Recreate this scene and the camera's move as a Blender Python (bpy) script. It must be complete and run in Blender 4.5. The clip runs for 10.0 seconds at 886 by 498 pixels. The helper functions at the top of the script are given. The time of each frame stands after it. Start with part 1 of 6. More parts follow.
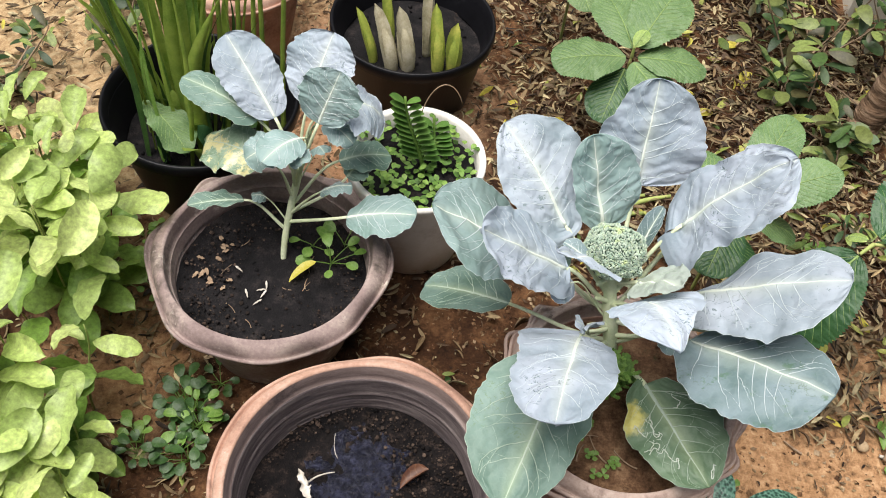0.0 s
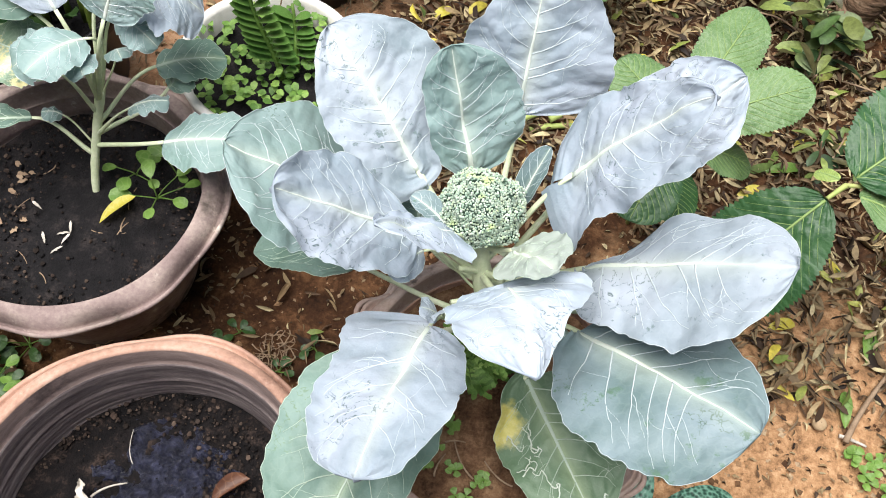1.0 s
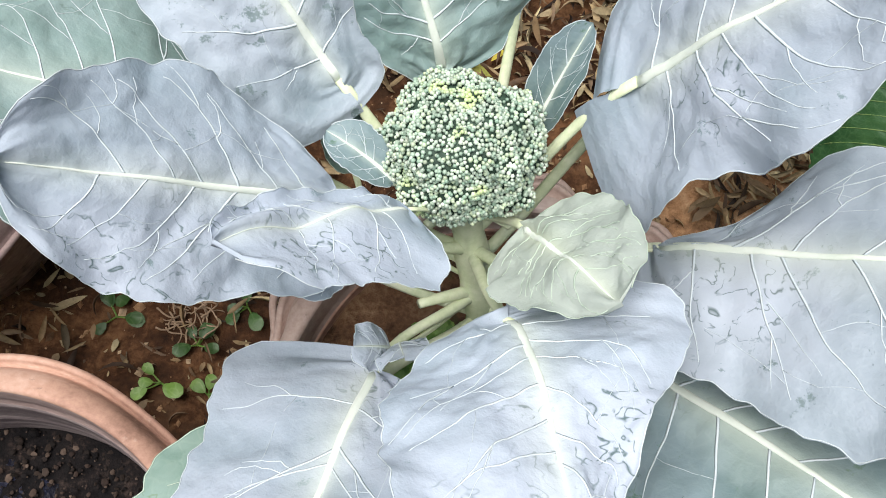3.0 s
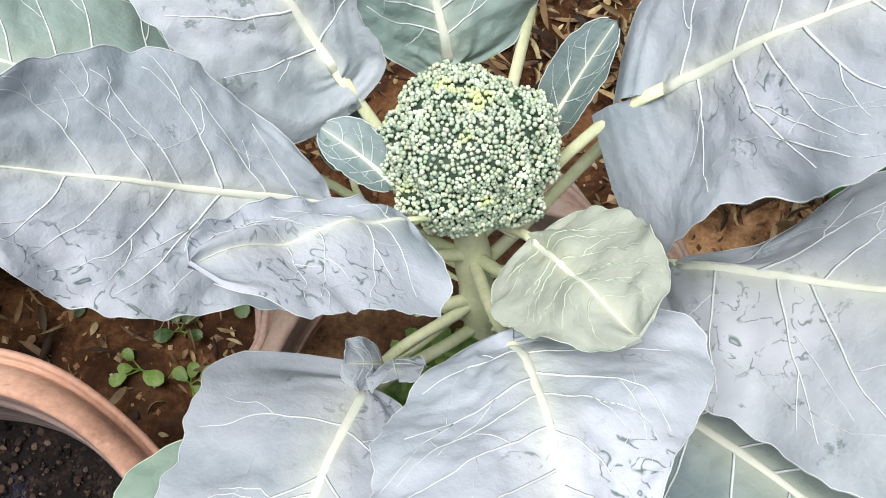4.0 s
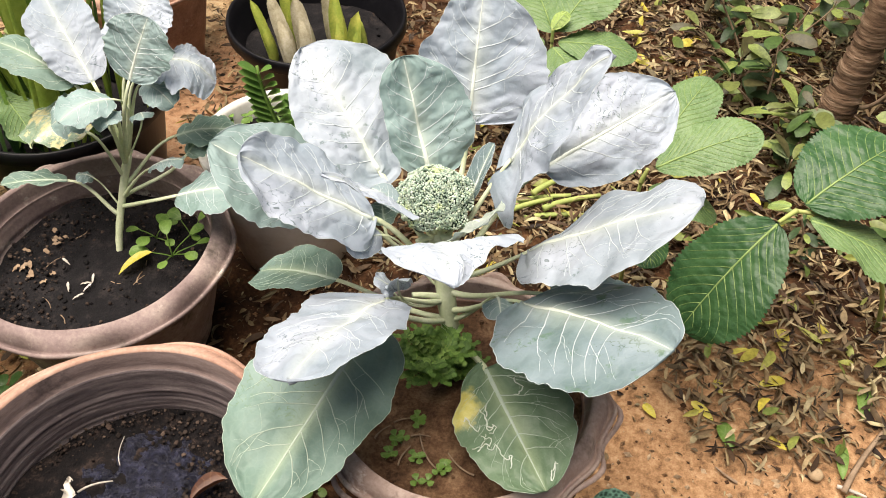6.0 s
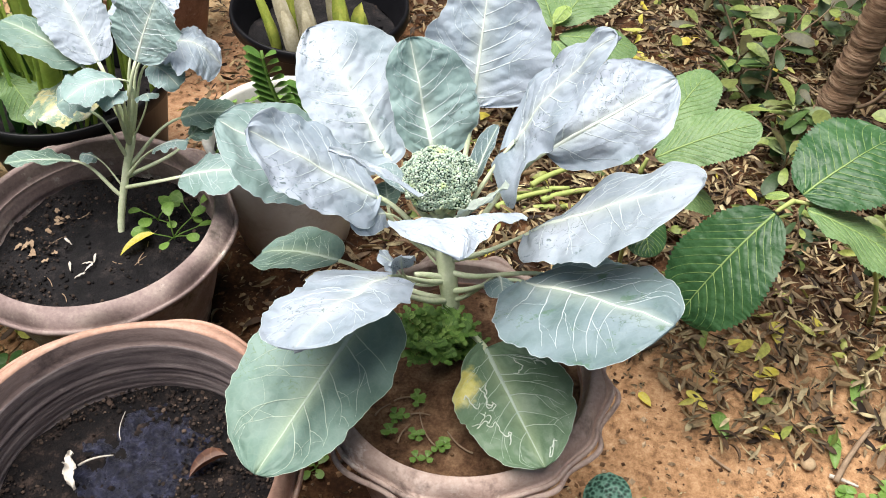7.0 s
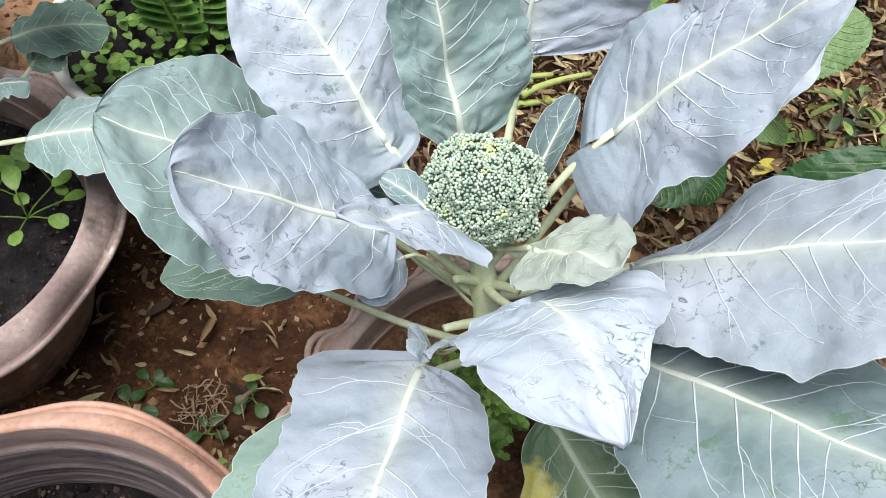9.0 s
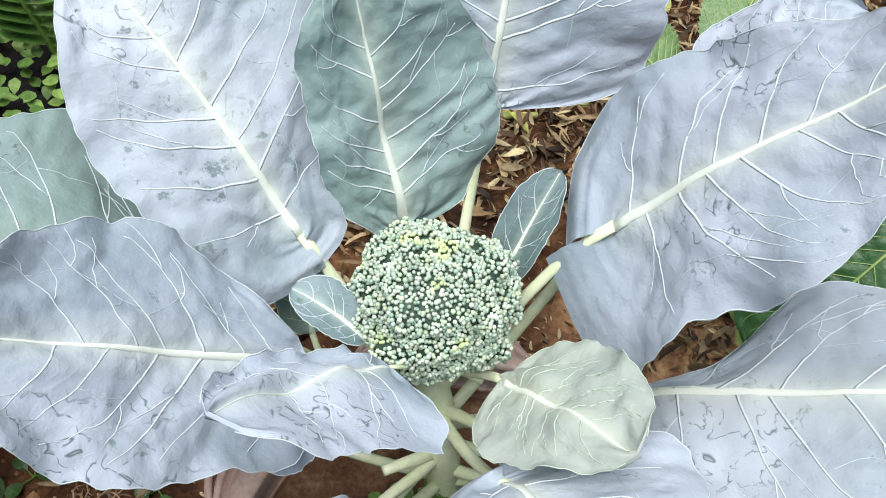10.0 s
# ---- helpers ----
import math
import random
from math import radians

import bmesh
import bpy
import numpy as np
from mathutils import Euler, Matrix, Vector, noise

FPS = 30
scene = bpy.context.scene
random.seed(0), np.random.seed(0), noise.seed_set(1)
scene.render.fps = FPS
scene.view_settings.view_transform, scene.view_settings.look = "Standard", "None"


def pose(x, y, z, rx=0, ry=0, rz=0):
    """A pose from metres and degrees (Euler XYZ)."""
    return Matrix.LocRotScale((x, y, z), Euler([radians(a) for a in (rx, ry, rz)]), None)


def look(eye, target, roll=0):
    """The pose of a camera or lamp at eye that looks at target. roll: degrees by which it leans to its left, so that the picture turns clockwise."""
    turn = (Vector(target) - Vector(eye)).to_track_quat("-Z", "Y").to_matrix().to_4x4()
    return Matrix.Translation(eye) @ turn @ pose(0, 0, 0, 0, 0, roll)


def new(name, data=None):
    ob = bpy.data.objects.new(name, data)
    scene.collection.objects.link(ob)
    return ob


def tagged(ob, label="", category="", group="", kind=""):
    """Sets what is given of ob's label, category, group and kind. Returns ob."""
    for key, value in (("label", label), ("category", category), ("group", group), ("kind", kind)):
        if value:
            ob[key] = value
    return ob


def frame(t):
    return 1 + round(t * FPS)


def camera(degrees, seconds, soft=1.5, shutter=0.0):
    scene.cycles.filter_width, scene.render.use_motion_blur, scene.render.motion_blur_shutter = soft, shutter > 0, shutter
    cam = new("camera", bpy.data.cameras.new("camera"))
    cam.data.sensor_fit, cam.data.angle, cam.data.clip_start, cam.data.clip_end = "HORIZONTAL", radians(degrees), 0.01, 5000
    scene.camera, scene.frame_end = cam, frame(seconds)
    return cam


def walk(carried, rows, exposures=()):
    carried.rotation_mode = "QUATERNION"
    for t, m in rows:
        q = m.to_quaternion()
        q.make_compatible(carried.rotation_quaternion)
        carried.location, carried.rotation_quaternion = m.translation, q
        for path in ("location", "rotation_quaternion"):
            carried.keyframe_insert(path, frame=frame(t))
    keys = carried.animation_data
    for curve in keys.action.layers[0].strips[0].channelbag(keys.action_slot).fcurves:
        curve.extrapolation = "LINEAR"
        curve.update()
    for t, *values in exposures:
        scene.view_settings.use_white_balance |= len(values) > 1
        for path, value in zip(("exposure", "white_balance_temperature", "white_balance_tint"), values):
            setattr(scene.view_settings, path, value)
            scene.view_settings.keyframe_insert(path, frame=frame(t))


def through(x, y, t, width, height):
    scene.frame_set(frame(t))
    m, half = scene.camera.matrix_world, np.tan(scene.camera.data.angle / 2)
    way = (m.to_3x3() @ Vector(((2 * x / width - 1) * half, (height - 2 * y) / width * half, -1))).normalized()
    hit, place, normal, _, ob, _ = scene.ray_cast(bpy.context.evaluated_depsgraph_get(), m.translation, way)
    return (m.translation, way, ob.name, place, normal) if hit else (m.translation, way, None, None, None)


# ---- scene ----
cam = camera(52.0, 10.0, 1.0)
PATH = [
    (0, (0.224, 0.133, 1.817), (0.113, 1.32, 0.211), 6.7),
    (0.5, (0.299, 0.319, 1.723), (0.274, 1.441, 0.067), 8.9),
    (1, (0.419, 0.511, 1.556), (0.363, 1.464, -0.201), 8.8),
    (1.5, (0.4, 0.684, 1.399), (0.375, 1.442, -0.452), 10.6),
    (2, (0.358, 0.757, 1.284), (0.34, 1.417, -0.604), 9.3),
    (2.5, (0.402, 0.82, 1.194), (0.367, 1.435, -0.709), 6.2),
    (2.7, (0.418, 0.838, 1.167), (0.384, 1.45, -0.737), 6.2),
    (3.8, (0.437, 0.88, 1.11), (0.446, 1.453, -0.806), 11.5),
    (4, (0.419, 0.89, 1.104), (0.425, 1.441, -0.819), 11.8),
    (4.5, (0.401, 0.867, 1.119), (0.42, 1.524, -0.77), 12.5),
    (5, (0.43, 0.73, 1.232), (0.391, 1.663, -0.537), 8.1),
    (5.5, (0.552, 0.415, 1.432), (0.331, 1.601, -0.164), 1.1),
    (5.7, (0.624, 0.298, 1.469), (0.323, 1.58, -0.037), -0.4),
    (6.8, (0.651, 0.175, 1.472), (0.347, 1.523, 0.026), 0.8),
    (7, (0.635, 0.184, 1.457), (0.341, 1.518, -0.003), 1.5),
    (7.5, (0.597, 0.225, 1.442), (0.357, 1.515, -0.067), 3.1),
    (8, (0.449, 0.31, 1.378), (0.39, 1.537, -0.2), 7.1),
    (8.5, (0.344, 0.464, 1.329), (0.417, 1.59, -0.322), 10.4),
    (9, (0.364, 0.659, 1.24), (0.448, 1.668, -0.486), 11.8),
    (9.5, (0.378, 0.808, 1.159), (0.551, 1.708, -0.619), 17.9),
    (10, (0.368, 0.854, 1.107), (0.571, 1.815, -0.635), 17.5),
]
EXPOSURES = [(0, .60, 6650, 10), (0.5, .86, 6550, 10), (1.0, .80, 6450, 10), (2.0, .54, 6350, 10), (4.0, .53, 6800, 12), (4.5, .58, 7000, 13), (5.0, .66, 7200, 15), (5.5, .79, 7500, 15), (7.0, .88, 6600, 10), (8.5, .74, 6350, 11), (9.5, .51, 6350, 11), (10.0, .53, 6300, 10)]
walk(cam, [(t, look(eye, target, roll)) for t, eye, target, roll in PATH], EXPOSURES)

# ---- world and light ----
world = bpy.data.worlds.new("sky")
scene.world = world
world.use_nodes = True
wn = world.node_tree.nodes
sky = wn.new("ShaderNodeTexSky")
sky.sky_type = "NISHITA"
sky.sun_disc = False
sky.sun_elevation, sky.sun_rotation = radians(79), radians(-95)
sky.air_density, sky.dust_density, sky.ozone_density = 1.0, 2.5, 1.0
wn["Background"].inputs["Strength"].default_value = 0.045
world.node_tree.links.new(sky.outputs[0], wn["Background"].inputs["Color"])
sun = new("sun", bpy.data.lights.new("sun", "SUN"))
sun.data.energy, sun.data.angle, sun.data.color = 4.4, radians(55), (1.0, 0.97, 0.93)
sun.matrix_world = look((-0.55, -0.05, 2.8), (0, 0, 0))


# ---- materials ----
def nodes_of(name, rough=0.6):
    m = bpy.data.materials.new(name)
    m.use_nodes = True
    b = m.node_tree.nodes["Principled BSDF"]
    b.inputs["Roughness"].default_value = rough
    return m, m.node_tree.nodes, m.node_tree.links, b


def put(ns, kind, **inputs):
    n = ns.new(kind)
    for key, value in inputs.items():
        n.inputs[key.replace("_", " ")].default_value = value
    return n


def ramp(ns, stops):
    r = ns.new("ShaderNodeValToRGB")
    while len(r.color_ramp.elements) < len(stops):
        r.color_ramp.elements.new(0.5)
    for e, (p, c) in zip(r.color_ramp.elements, stops):
        e.position, e.color = p, (*c, 1) if len(c) == 3 else c
    return r


def blend(ns, ls, kind, fac, a, b):
    n = ns.new("ShaderNodeMix")
    n.data_type, n.blend_type = "RGBA", kind
    for socket, value in ((n.inputs[0], fac), (n.inputs[6], a), (n.inputs[7], b)):
        if isinstance(value, (int, float)):
            socket.default_value = value
        elif isinstance(value, tuple):
            socket.default_value = (*value, 1)
        else:
            ls.new(value, socket)
    return n.outputs[2]


def mottled(name, stops, scale=40, fine=300, rough=0.8, bump=0.3, distance=0.002, spots=None, specular=0.4, source="Object", stretch=None):
    """Two scales of noise over a ramp of colours, with relief; spots: (colour, scale, threshold) of stains."""
    m, ns, ls, b = nodes_of(name, rough)
    co = ns.new("ShaderNodeTexCoord")
    big = put(ns, "ShaderNodeTexNoise", Scale=scale, Detail=6, Roughness=0.6)
    small = put(ns, "ShaderNodeTexNoise", Scale=fine, Detail=4, Roughness=0.65)
    place = co.outputs[source]
    if stretch:
        squeeze = ns.new("ShaderNodeMapping")
        squeeze.inputs["Scale"].default_value = stretch
        ls.new(place, squeeze.inputs["Vector"])
        place = squeeze.outputs[0]
    for n in (big, small):
        ls.new(place, n.inputs["Vector"])
    r = ramp(ns, stops)
    add = ns.new("ShaderNodeMath")
    add.operation = "MULTIPLY_ADD"
    ls.new(small.outputs[0], add.inputs[0])
    add.inputs[1].default_value = 0.45
    sub = ns.new("ShaderNodeMath")
    sub.operation = "SUBTRACT"
    ls.new(big.outputs[0], sub.inputs[0])
    sub.inputs[1].default_value = 0.22
    ls.new(sub.outputs[0], add.inputs[2])
    ls.new(add.outputs[0], r.inputs[0])
    colour = r.outputs[0]
    for c, s, t in spots or ():
        n = put(ns, "ShaderNodeTexNoise", Scale=s, Detail=5, Roughness=0.7)
        ls.new(co.outputs[source], n.inputs["Vector"])
        k = ramp(ns, [(t, (0, 0, 0)), (t + 0.12, (1, 1, 1))])
        ls.new(n.outputs[0], k.inputs[0])
        colour = blend(ns, ls, "MIX", k.outputs[0], colour, c)
    ls.new(colour, b.inputs["Base Color"])
    b.inputs["Specular IOR Level"].default_value = specular
    bp = put(ns, "ShaderNodeBump", Strength=bump, Distance=distance)
    ls.new(add.outputs[0], bp.inputs["Height"])
    ls.new(bp.outputs[0], b.inputs["Normal"])
    return m


def leafy(name, dark, light, rough=0.5, bloom=None, cells=55.0, vein=None, vein_amount=0.35, through=0.2, patches=None, specular=0.4, rubbed=None, pale=None):
    """A leaf's skin: mottled between two greens, with a fine net of veins, an optional waxy bloom and blotches."""
    m, ns, ls, b = nodes_of(name, rough)
    co = ns.new("ShaderNodeTexCoord")
    info = ns.new("ShaderNodeObjectInfo")
    big = put(ns, "ShaderNodeTexNoise", Scale=18, Detail=5, Roughness=0.6)
    fine = put(ns, "ShaderNodeTexNoise", Scale=220, Detail=3, Roughness=0.6)
    ls.new(co.outputs["Object"], big.inputs["Vector"])
    ls.new(co.outputs["Object"], fine.inputs["Vector"])
    r = ramp(ns, [(0.3, dark), (0.68, light)])
    ls.new(big.outputs[0], r.inputs[0])
    colour = r.outputs[0]
    if bloom:
        k = ramp(ns, [(0.22, (0, 0, 0)), (0.66, (1, 1, 1))])
        wax = put(ns, "ShaderNodeTexNoise", Scale=9, Detail=4, Roughness=0.5)
        ls.new(co.outputs["Object"], wax.inputs["Vector"])
        ls.new(wax.outputs[0], k.inputs[0])
        colour = blend(ns, ls, "MIX", k.outputs[0], colour, bloom)
    net = ns.new("ShaderNodeTexVoronoi")
    net.feature = "DISTANCE_TO_EDGE"
    net.inputs["Scale"].default_value = cells
    warp = put(ns, "ShaderNodeTexNoise", Scale=cells * 0.6, Detail=3)
    ls.new(co.outputs["Object"], warp.inputs["Vector"])
    bent = ns.new("ShaderNodeVectorMath")
    bent.operation = "MULTIPLY_ADD"
    ls.new(warp.outputs["Color"], bent.inputs[0])
    bent.inputs[1].default_value = (0.9 / cells,) * 3
    ls.new(co.outputs["Object"], bent.inputs[2])
    ls.new(bent.outputs[0], net.inputs["Vector"])
    edge = ramp(ns, [(0.0, (1, 1, 1)), (0.10, (0, 0, 0))])
    ls.new(net.outputs["Distance"], edge.inputs[0])
    if vein:
        amount = ns.new("ShaderNodeMath")
        amount.operation = "MULTIPLY"
        ls.new(edge.outputs[0], amount.inputs[0])
        amount.inputs[1].default_value = vein_amount
        colour = blend(ns, ls, "MIX", amount.outputs[0], colour, vein)
    for c, s, t in patches or ():
        n = put(ns, "ShaderNodeTexNoise", Scale=s, Detail=6, Roughness=0.75)
        ls.new(co.outputs["Object"], n.inputs["Vector"])
        k = ramp(ns, [(t, (0, 0, 0)), (t + 0.05, (1, 1, 1))])
        ls.new(n.outputs[0], k.inputs[0])
        colour = blend(ns, ls, "MIX", k.outputs[0], colour, c)
    if rubbed:
        # thin crooked scratches where the wax is rubbed off, in a few places only
        line = put(ns, "ShaderNodeTexNoise", Scale=62, Detail=2, Roughness=0.5, Distortion=0.5)
        where = put(ns, "ShaderNodeTexNoise", Scale=9, Detail=2, Roughness=0.5)
        gaps = put(ns, "ShaderNodeTexNoise", Scale=150, Detail=2, Roughness=0.5)
        for n in (line, where, gaps):
            ls.new(co.outputs["Object"], n.inputs["Vector"])
        thin = ramp(ns, [(0.458, (0, 0, 0)), (0.480, (1, 1, 1)), (0.502, (0, 0, 0))])
        area = ramp(ns, [(0.55, (0, 0, 0)), (0.62, (0.95, 0.95, 0.95))])
        torn = ramp(ns, [(0.40, (0, 0, 0)), (0.50, (1, 1, 1))])
        ls.new(line.outputs[0], thin.inputs[0])
        ls.new(where.outputs[0], area.inputs[0])
        ls.new(gaps.outputs[0], torn.inputs[0])
        broken = ns.new("ShaderNodeMath")
        broken.operation = "MULTIPLY"
        ls.new(thin.outputs[0], broken.inputs[0])
        ls.new(torn.outputs[0], broken.inputs[1])
        both = ns.new("ShaderNodeMath")
        both.operation = "MULTIPLY"
        ls.new(broken.outputs[0], both.inputs[0])
        ls.new(area.outputs[0], both.inputs[1])
        colour = blend(ns, ls, "MIX", both.outputs[0], colour, rubbed)
    if pale:
        # the flesh is paler along the midrib and at the leaf's foot
        apart = ns.new("ShaderNodeSeparateXYZ")
        ls.new(co.outputs["UV"], apart.inputs[0])
        off = ns.new("ShaderNodeMath")
        off.operation = "SUBTRACT"
        ls.new(apart.outputs[1], off.inputs[0])
        off.inputs[1].default_value = 0.5
        away = ns.new("ShaderNodeMath")
        away.operation = "ABSOLUTE"
        ls.new(off.outputs[0], away.inputs[0])
        widen = ns.new("ShaderNodeMath")
        widen.operation = "MULTIPLY_ADD"
        ls.new(apart.outputs[0], widen.inputs[0])
        widen.inputs[1].default_value = 0.045
        ls.new(away.outputs[0], widen.inputs[2])
        rim = ramp(ns, [(0.0, (0.95, 0.95, 0.95)), (0.03, (0.6, 0.6, 0.6)), (0.07, (0.25, 0.25, 0.25)), (0.17, (0, 0, 0))])
        ls.new(widen.outputs[0], rim.inputs[0])
        colour = blend(ns, ls, "MIX", rim.outputs[0], colour, pale)
    hsv = ns.new("ShaderNodeHueSaturation")
    spread = ns.new("ShaderNodeMapRange")
    spread.inputs[3].default_value, spread.inputs[4].default_value = 0.9, 1.1
    ls.new(info.outputs["Random"], spread.inputs[0])
    ls.new(spread.outputs[0], hsv.inputs["Value"])
    ls.new(colour, hsv.inputs["Color"])
    ls.new(hsv.outputs[0], b.inputs["Base Color"])
    b.inputs["Specular IOR Level"].default_value = specular
    height = blend(ns, ls, "MIX", 0.2, fine.outputs[0], edge.outputs[0])
    bp = put(ns, "ShaderNodeBump", Strength=0.25, Distance=0.001)
    ls.new(height, bp.inputs["Height"])
    crinkle = put(ns, "ShaderNodeTexNoise", Scale=42, Detail=5, Roughness=0.62)
    ls.new(co.outputs["Object"], crinkle.inputs["Vector"])
    folds = put(ns, "ShaderNodeBump", Strength=0.45, Distance=0.005)
    ls.new(crinkle.outputs[0], folds.inputs["Height"])
    ls.new(folds.outputs[0], bp.inputs["Normal"])
    ls.new(bp.outputs[0], b.inputs["Normal"])
    if through:
        glow = ns.new("ShaderNodeBsdfTranslucent")
        ls.new(hsv.outputs[0], glow.inputs["Color"])
        mix = ns.new("ShaderNodeMixShader")
        mix.inputs[0].default_value = through
        ls.new(b.outputs[0], mix.inputs[1])
        ls.new(glow.outputs[0], mix.inputs[2])
        ls.new(mix.outputs[0], ns["Material Output"].inputs["Surface"])
    return m


def scattered(name, colours, rough=0.7, specular=0.3, through=0.0, tint=None):
    """For many small pieces in one mesh: each piece takes one of the colours, with a little noise."""
    m, ns, ls, b = nodes_of(name, rough)
    geo = ns.new("ShaderNodeNewGeometry")
    r = ramp(ns, [((k + 0.5) / len(colours), c) for k, c in enumerate(colours)])
    ls.new(geo.outputs["Random Per Island"], r.inputs[0])
    co = ns.new("ShaderNodeTexCoord")
    n = put(ns, "ShaderNodeTexNoise", Scale=90, Detail=4, Roughness=0.7)
    ls.new(co.outputs["Object"], n.inputs["Vector"])
    k = ramp(ns, [(0.3, (0.55, 0.55, 0.55)), (0.7, (1.2, 1.2, 1.2))])
    ls.new(n.outputs[0], k.inputs[0])
    c = blend(ns, ls, "MULTIPLY", 1.0, r.outputs[0], k.outputs[0])
    if tint:
        n = put(ns, "ShaderNodeTexNoise", Scale=tint[1], Detail=3)
        ls.new(co.outputs["Object"], n.inputs["Vector"])
        k = ramp(ns, [(tint[2], (0, 0, 0)), (tint[2] + 0.1, (0.8, 0.8, 0.8))])
        ls.new(n.outputs[0], k.inputs[0])
        c = blend(ns, ls, "MIX", k.outputs[0], c, tint[0])
    ls.new(c, b.inputs["Base Color"])
    b.inputs["Specular IOR Level"].default_value = specular
    if through:
        glow = ns.new("ShaderNodeBsdfTranslucent")
        ls.new(c, glow.inputs["Color"])
        mix = ns.new("ShaderNodeMixShader")
        mix.inputs[0].default_value = through
        ls.new(b.outputs[0], mix.inputs[1])
        ls.new(glow.outputs[0], mix.inputs[2])
        ls.new(mix.outputs[0], ns["Material Output"].inputs["Surface"])
    return m


# reddish earth, its tone also lowered for shade between pots and under litter
M_EARTH = mottled("red_earth", [(0.3, (0.010, 0.005, 0.003)), (0.5, (0.050, 0.022, 0.010)), (0.78, (0.20, 0.10, 0.046))], 9, 120, 0.95, 0.8, 0.008,
                  [((0.07, 0.042, 0.024), 3.0, 0.57), ((0.05, 0.065, 0.022), 5.0, 0.66)], 0.2)


def pale_patch(material, centre, radius, colours, rag_scale=6):
    """A paler patch with a ragged edge, on bare earth and on a leaf."""
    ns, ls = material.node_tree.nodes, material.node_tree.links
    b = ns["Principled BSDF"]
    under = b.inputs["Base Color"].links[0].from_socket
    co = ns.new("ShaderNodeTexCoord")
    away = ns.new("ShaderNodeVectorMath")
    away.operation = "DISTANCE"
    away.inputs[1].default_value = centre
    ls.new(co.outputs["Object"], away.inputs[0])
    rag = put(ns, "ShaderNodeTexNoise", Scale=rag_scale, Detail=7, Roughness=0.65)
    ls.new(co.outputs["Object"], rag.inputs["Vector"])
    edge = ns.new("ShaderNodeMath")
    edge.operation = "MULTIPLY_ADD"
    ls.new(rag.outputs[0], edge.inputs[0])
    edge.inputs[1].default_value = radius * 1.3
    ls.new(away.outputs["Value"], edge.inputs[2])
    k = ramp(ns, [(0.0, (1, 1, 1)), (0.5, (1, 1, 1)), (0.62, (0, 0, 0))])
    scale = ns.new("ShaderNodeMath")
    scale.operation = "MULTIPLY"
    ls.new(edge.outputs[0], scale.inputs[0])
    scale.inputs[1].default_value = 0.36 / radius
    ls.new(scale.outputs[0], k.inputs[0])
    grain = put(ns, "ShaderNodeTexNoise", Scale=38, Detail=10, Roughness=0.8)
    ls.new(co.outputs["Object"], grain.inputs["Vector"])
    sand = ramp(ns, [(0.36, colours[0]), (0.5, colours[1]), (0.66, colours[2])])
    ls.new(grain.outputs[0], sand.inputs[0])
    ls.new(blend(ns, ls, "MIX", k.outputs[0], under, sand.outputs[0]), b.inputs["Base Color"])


# bare sandy earth; part of the paleness is the light on open ground
pale_patch(M_EARTH, (1.02, 0.98, 0.0), 0.52, ((0.115, 0.062, 0.032), (0.34, 0.19, 0.095), (0.54, 0.35, 0.20)))
pale_patch(M_EARTH, (-0.57, 1.0, 0.0), 0.22, ((0.10, 0.05, 0.026), (0.26, 0.14, 0.07), (0.42, 0.27, 0.15)))
# pale tan here includes sunlight on the far left earth
pale_patch(M_EARTH, (-1.05, 2.0, 0.0), 0.75, ((0.18, 0.11, 0.06), (0.38, 0.26, 0.14), (0.52, 0.42, 0.26)))
pale_patch(M_EARTH, (-0.25, 1.95, 0.0), 0.45, ((0.16, 0.085, 0.045), (0.36, 0.20, 0.11), (0.46, 0.31, 0.19)))
M_SOIL_BLACK = mottled("black_potting_soil", [(0.25, (0.002, 0.002, 0.0025)), (0.55, (0.009, 0.008, 0.009)), (0.85, (0.045, 0.036, 0.034))], 26, 220, 0.85, 1.0, 0.008,
                       [((0.10, 0.062, 0.042), 8, 0.64)], 0.2)
M_SOIL_RED = mottled("brown_pot_soil", [(0.3, (0.035, 0.018, 0.010)), (0.5, (0.13, 0.07, 0.038)), (0.75, (0.30, 0.19, 0.11))], 22, 200, 0.95, 0.9, 0.006,
                     [((0.05, 0.06, 0.025), 12, 0.62)], 0.2)
M_CRUST = mottled("wet_dark_crust", [(0.3, (0.002, 0.002, 0.007)), (0.5, (0.007, 0.008, 0.021)), (0.78, (0.05, 0.054, 0.10))], 60, 300, 0.4, 1.0, 0.012, [((0.006, 0.006, 0.012), 55, 0.60)], 0.5)
M_SOIL_CRUMB = mottled("dark_crumbly_soil", [(0.36, (0.003, 0.0025, 0.003)), (0.56, (0.008, 0.006, 0.006)), (0.85, (0.07, 0.047, 0.038))], 40, 260, 0.9, 1.0, 0.008, None, 0.2)
M_CLAY_M = mottled("weathered_pink_clay", [(0.2, (0.26, 0.17, 0.14)), (0.5, (0.46, 0.35, 0.30)), (0.8, (0.60, 0.51, 0.46))], 9, 160, 0.85, 0.35, 0.002,
                   [((0.14, 0.10, 0.085), 11, 0.57), ((0.62, 0.54, 0.49), 20, 0.60), ((0.10, 0.075, 0.065), 45, 0.66)])
M_CLAY_L = mottled("grey_stained_clay", [(0.2, (0.12, 0.08, 0.076)), (0.5, (0.255, 0.19, 0.178)), (0.8, (0.42, 0.345, 0.30))], 10, 150, 0.85, 0.4, 0.002,
                   [((0.09, 0.07, 0.06), 9, 0.56), ((0.58, 0.52, 0.45), 22, 0.60), ((0.08, 0.06, 0.05), 45, 0.65)])
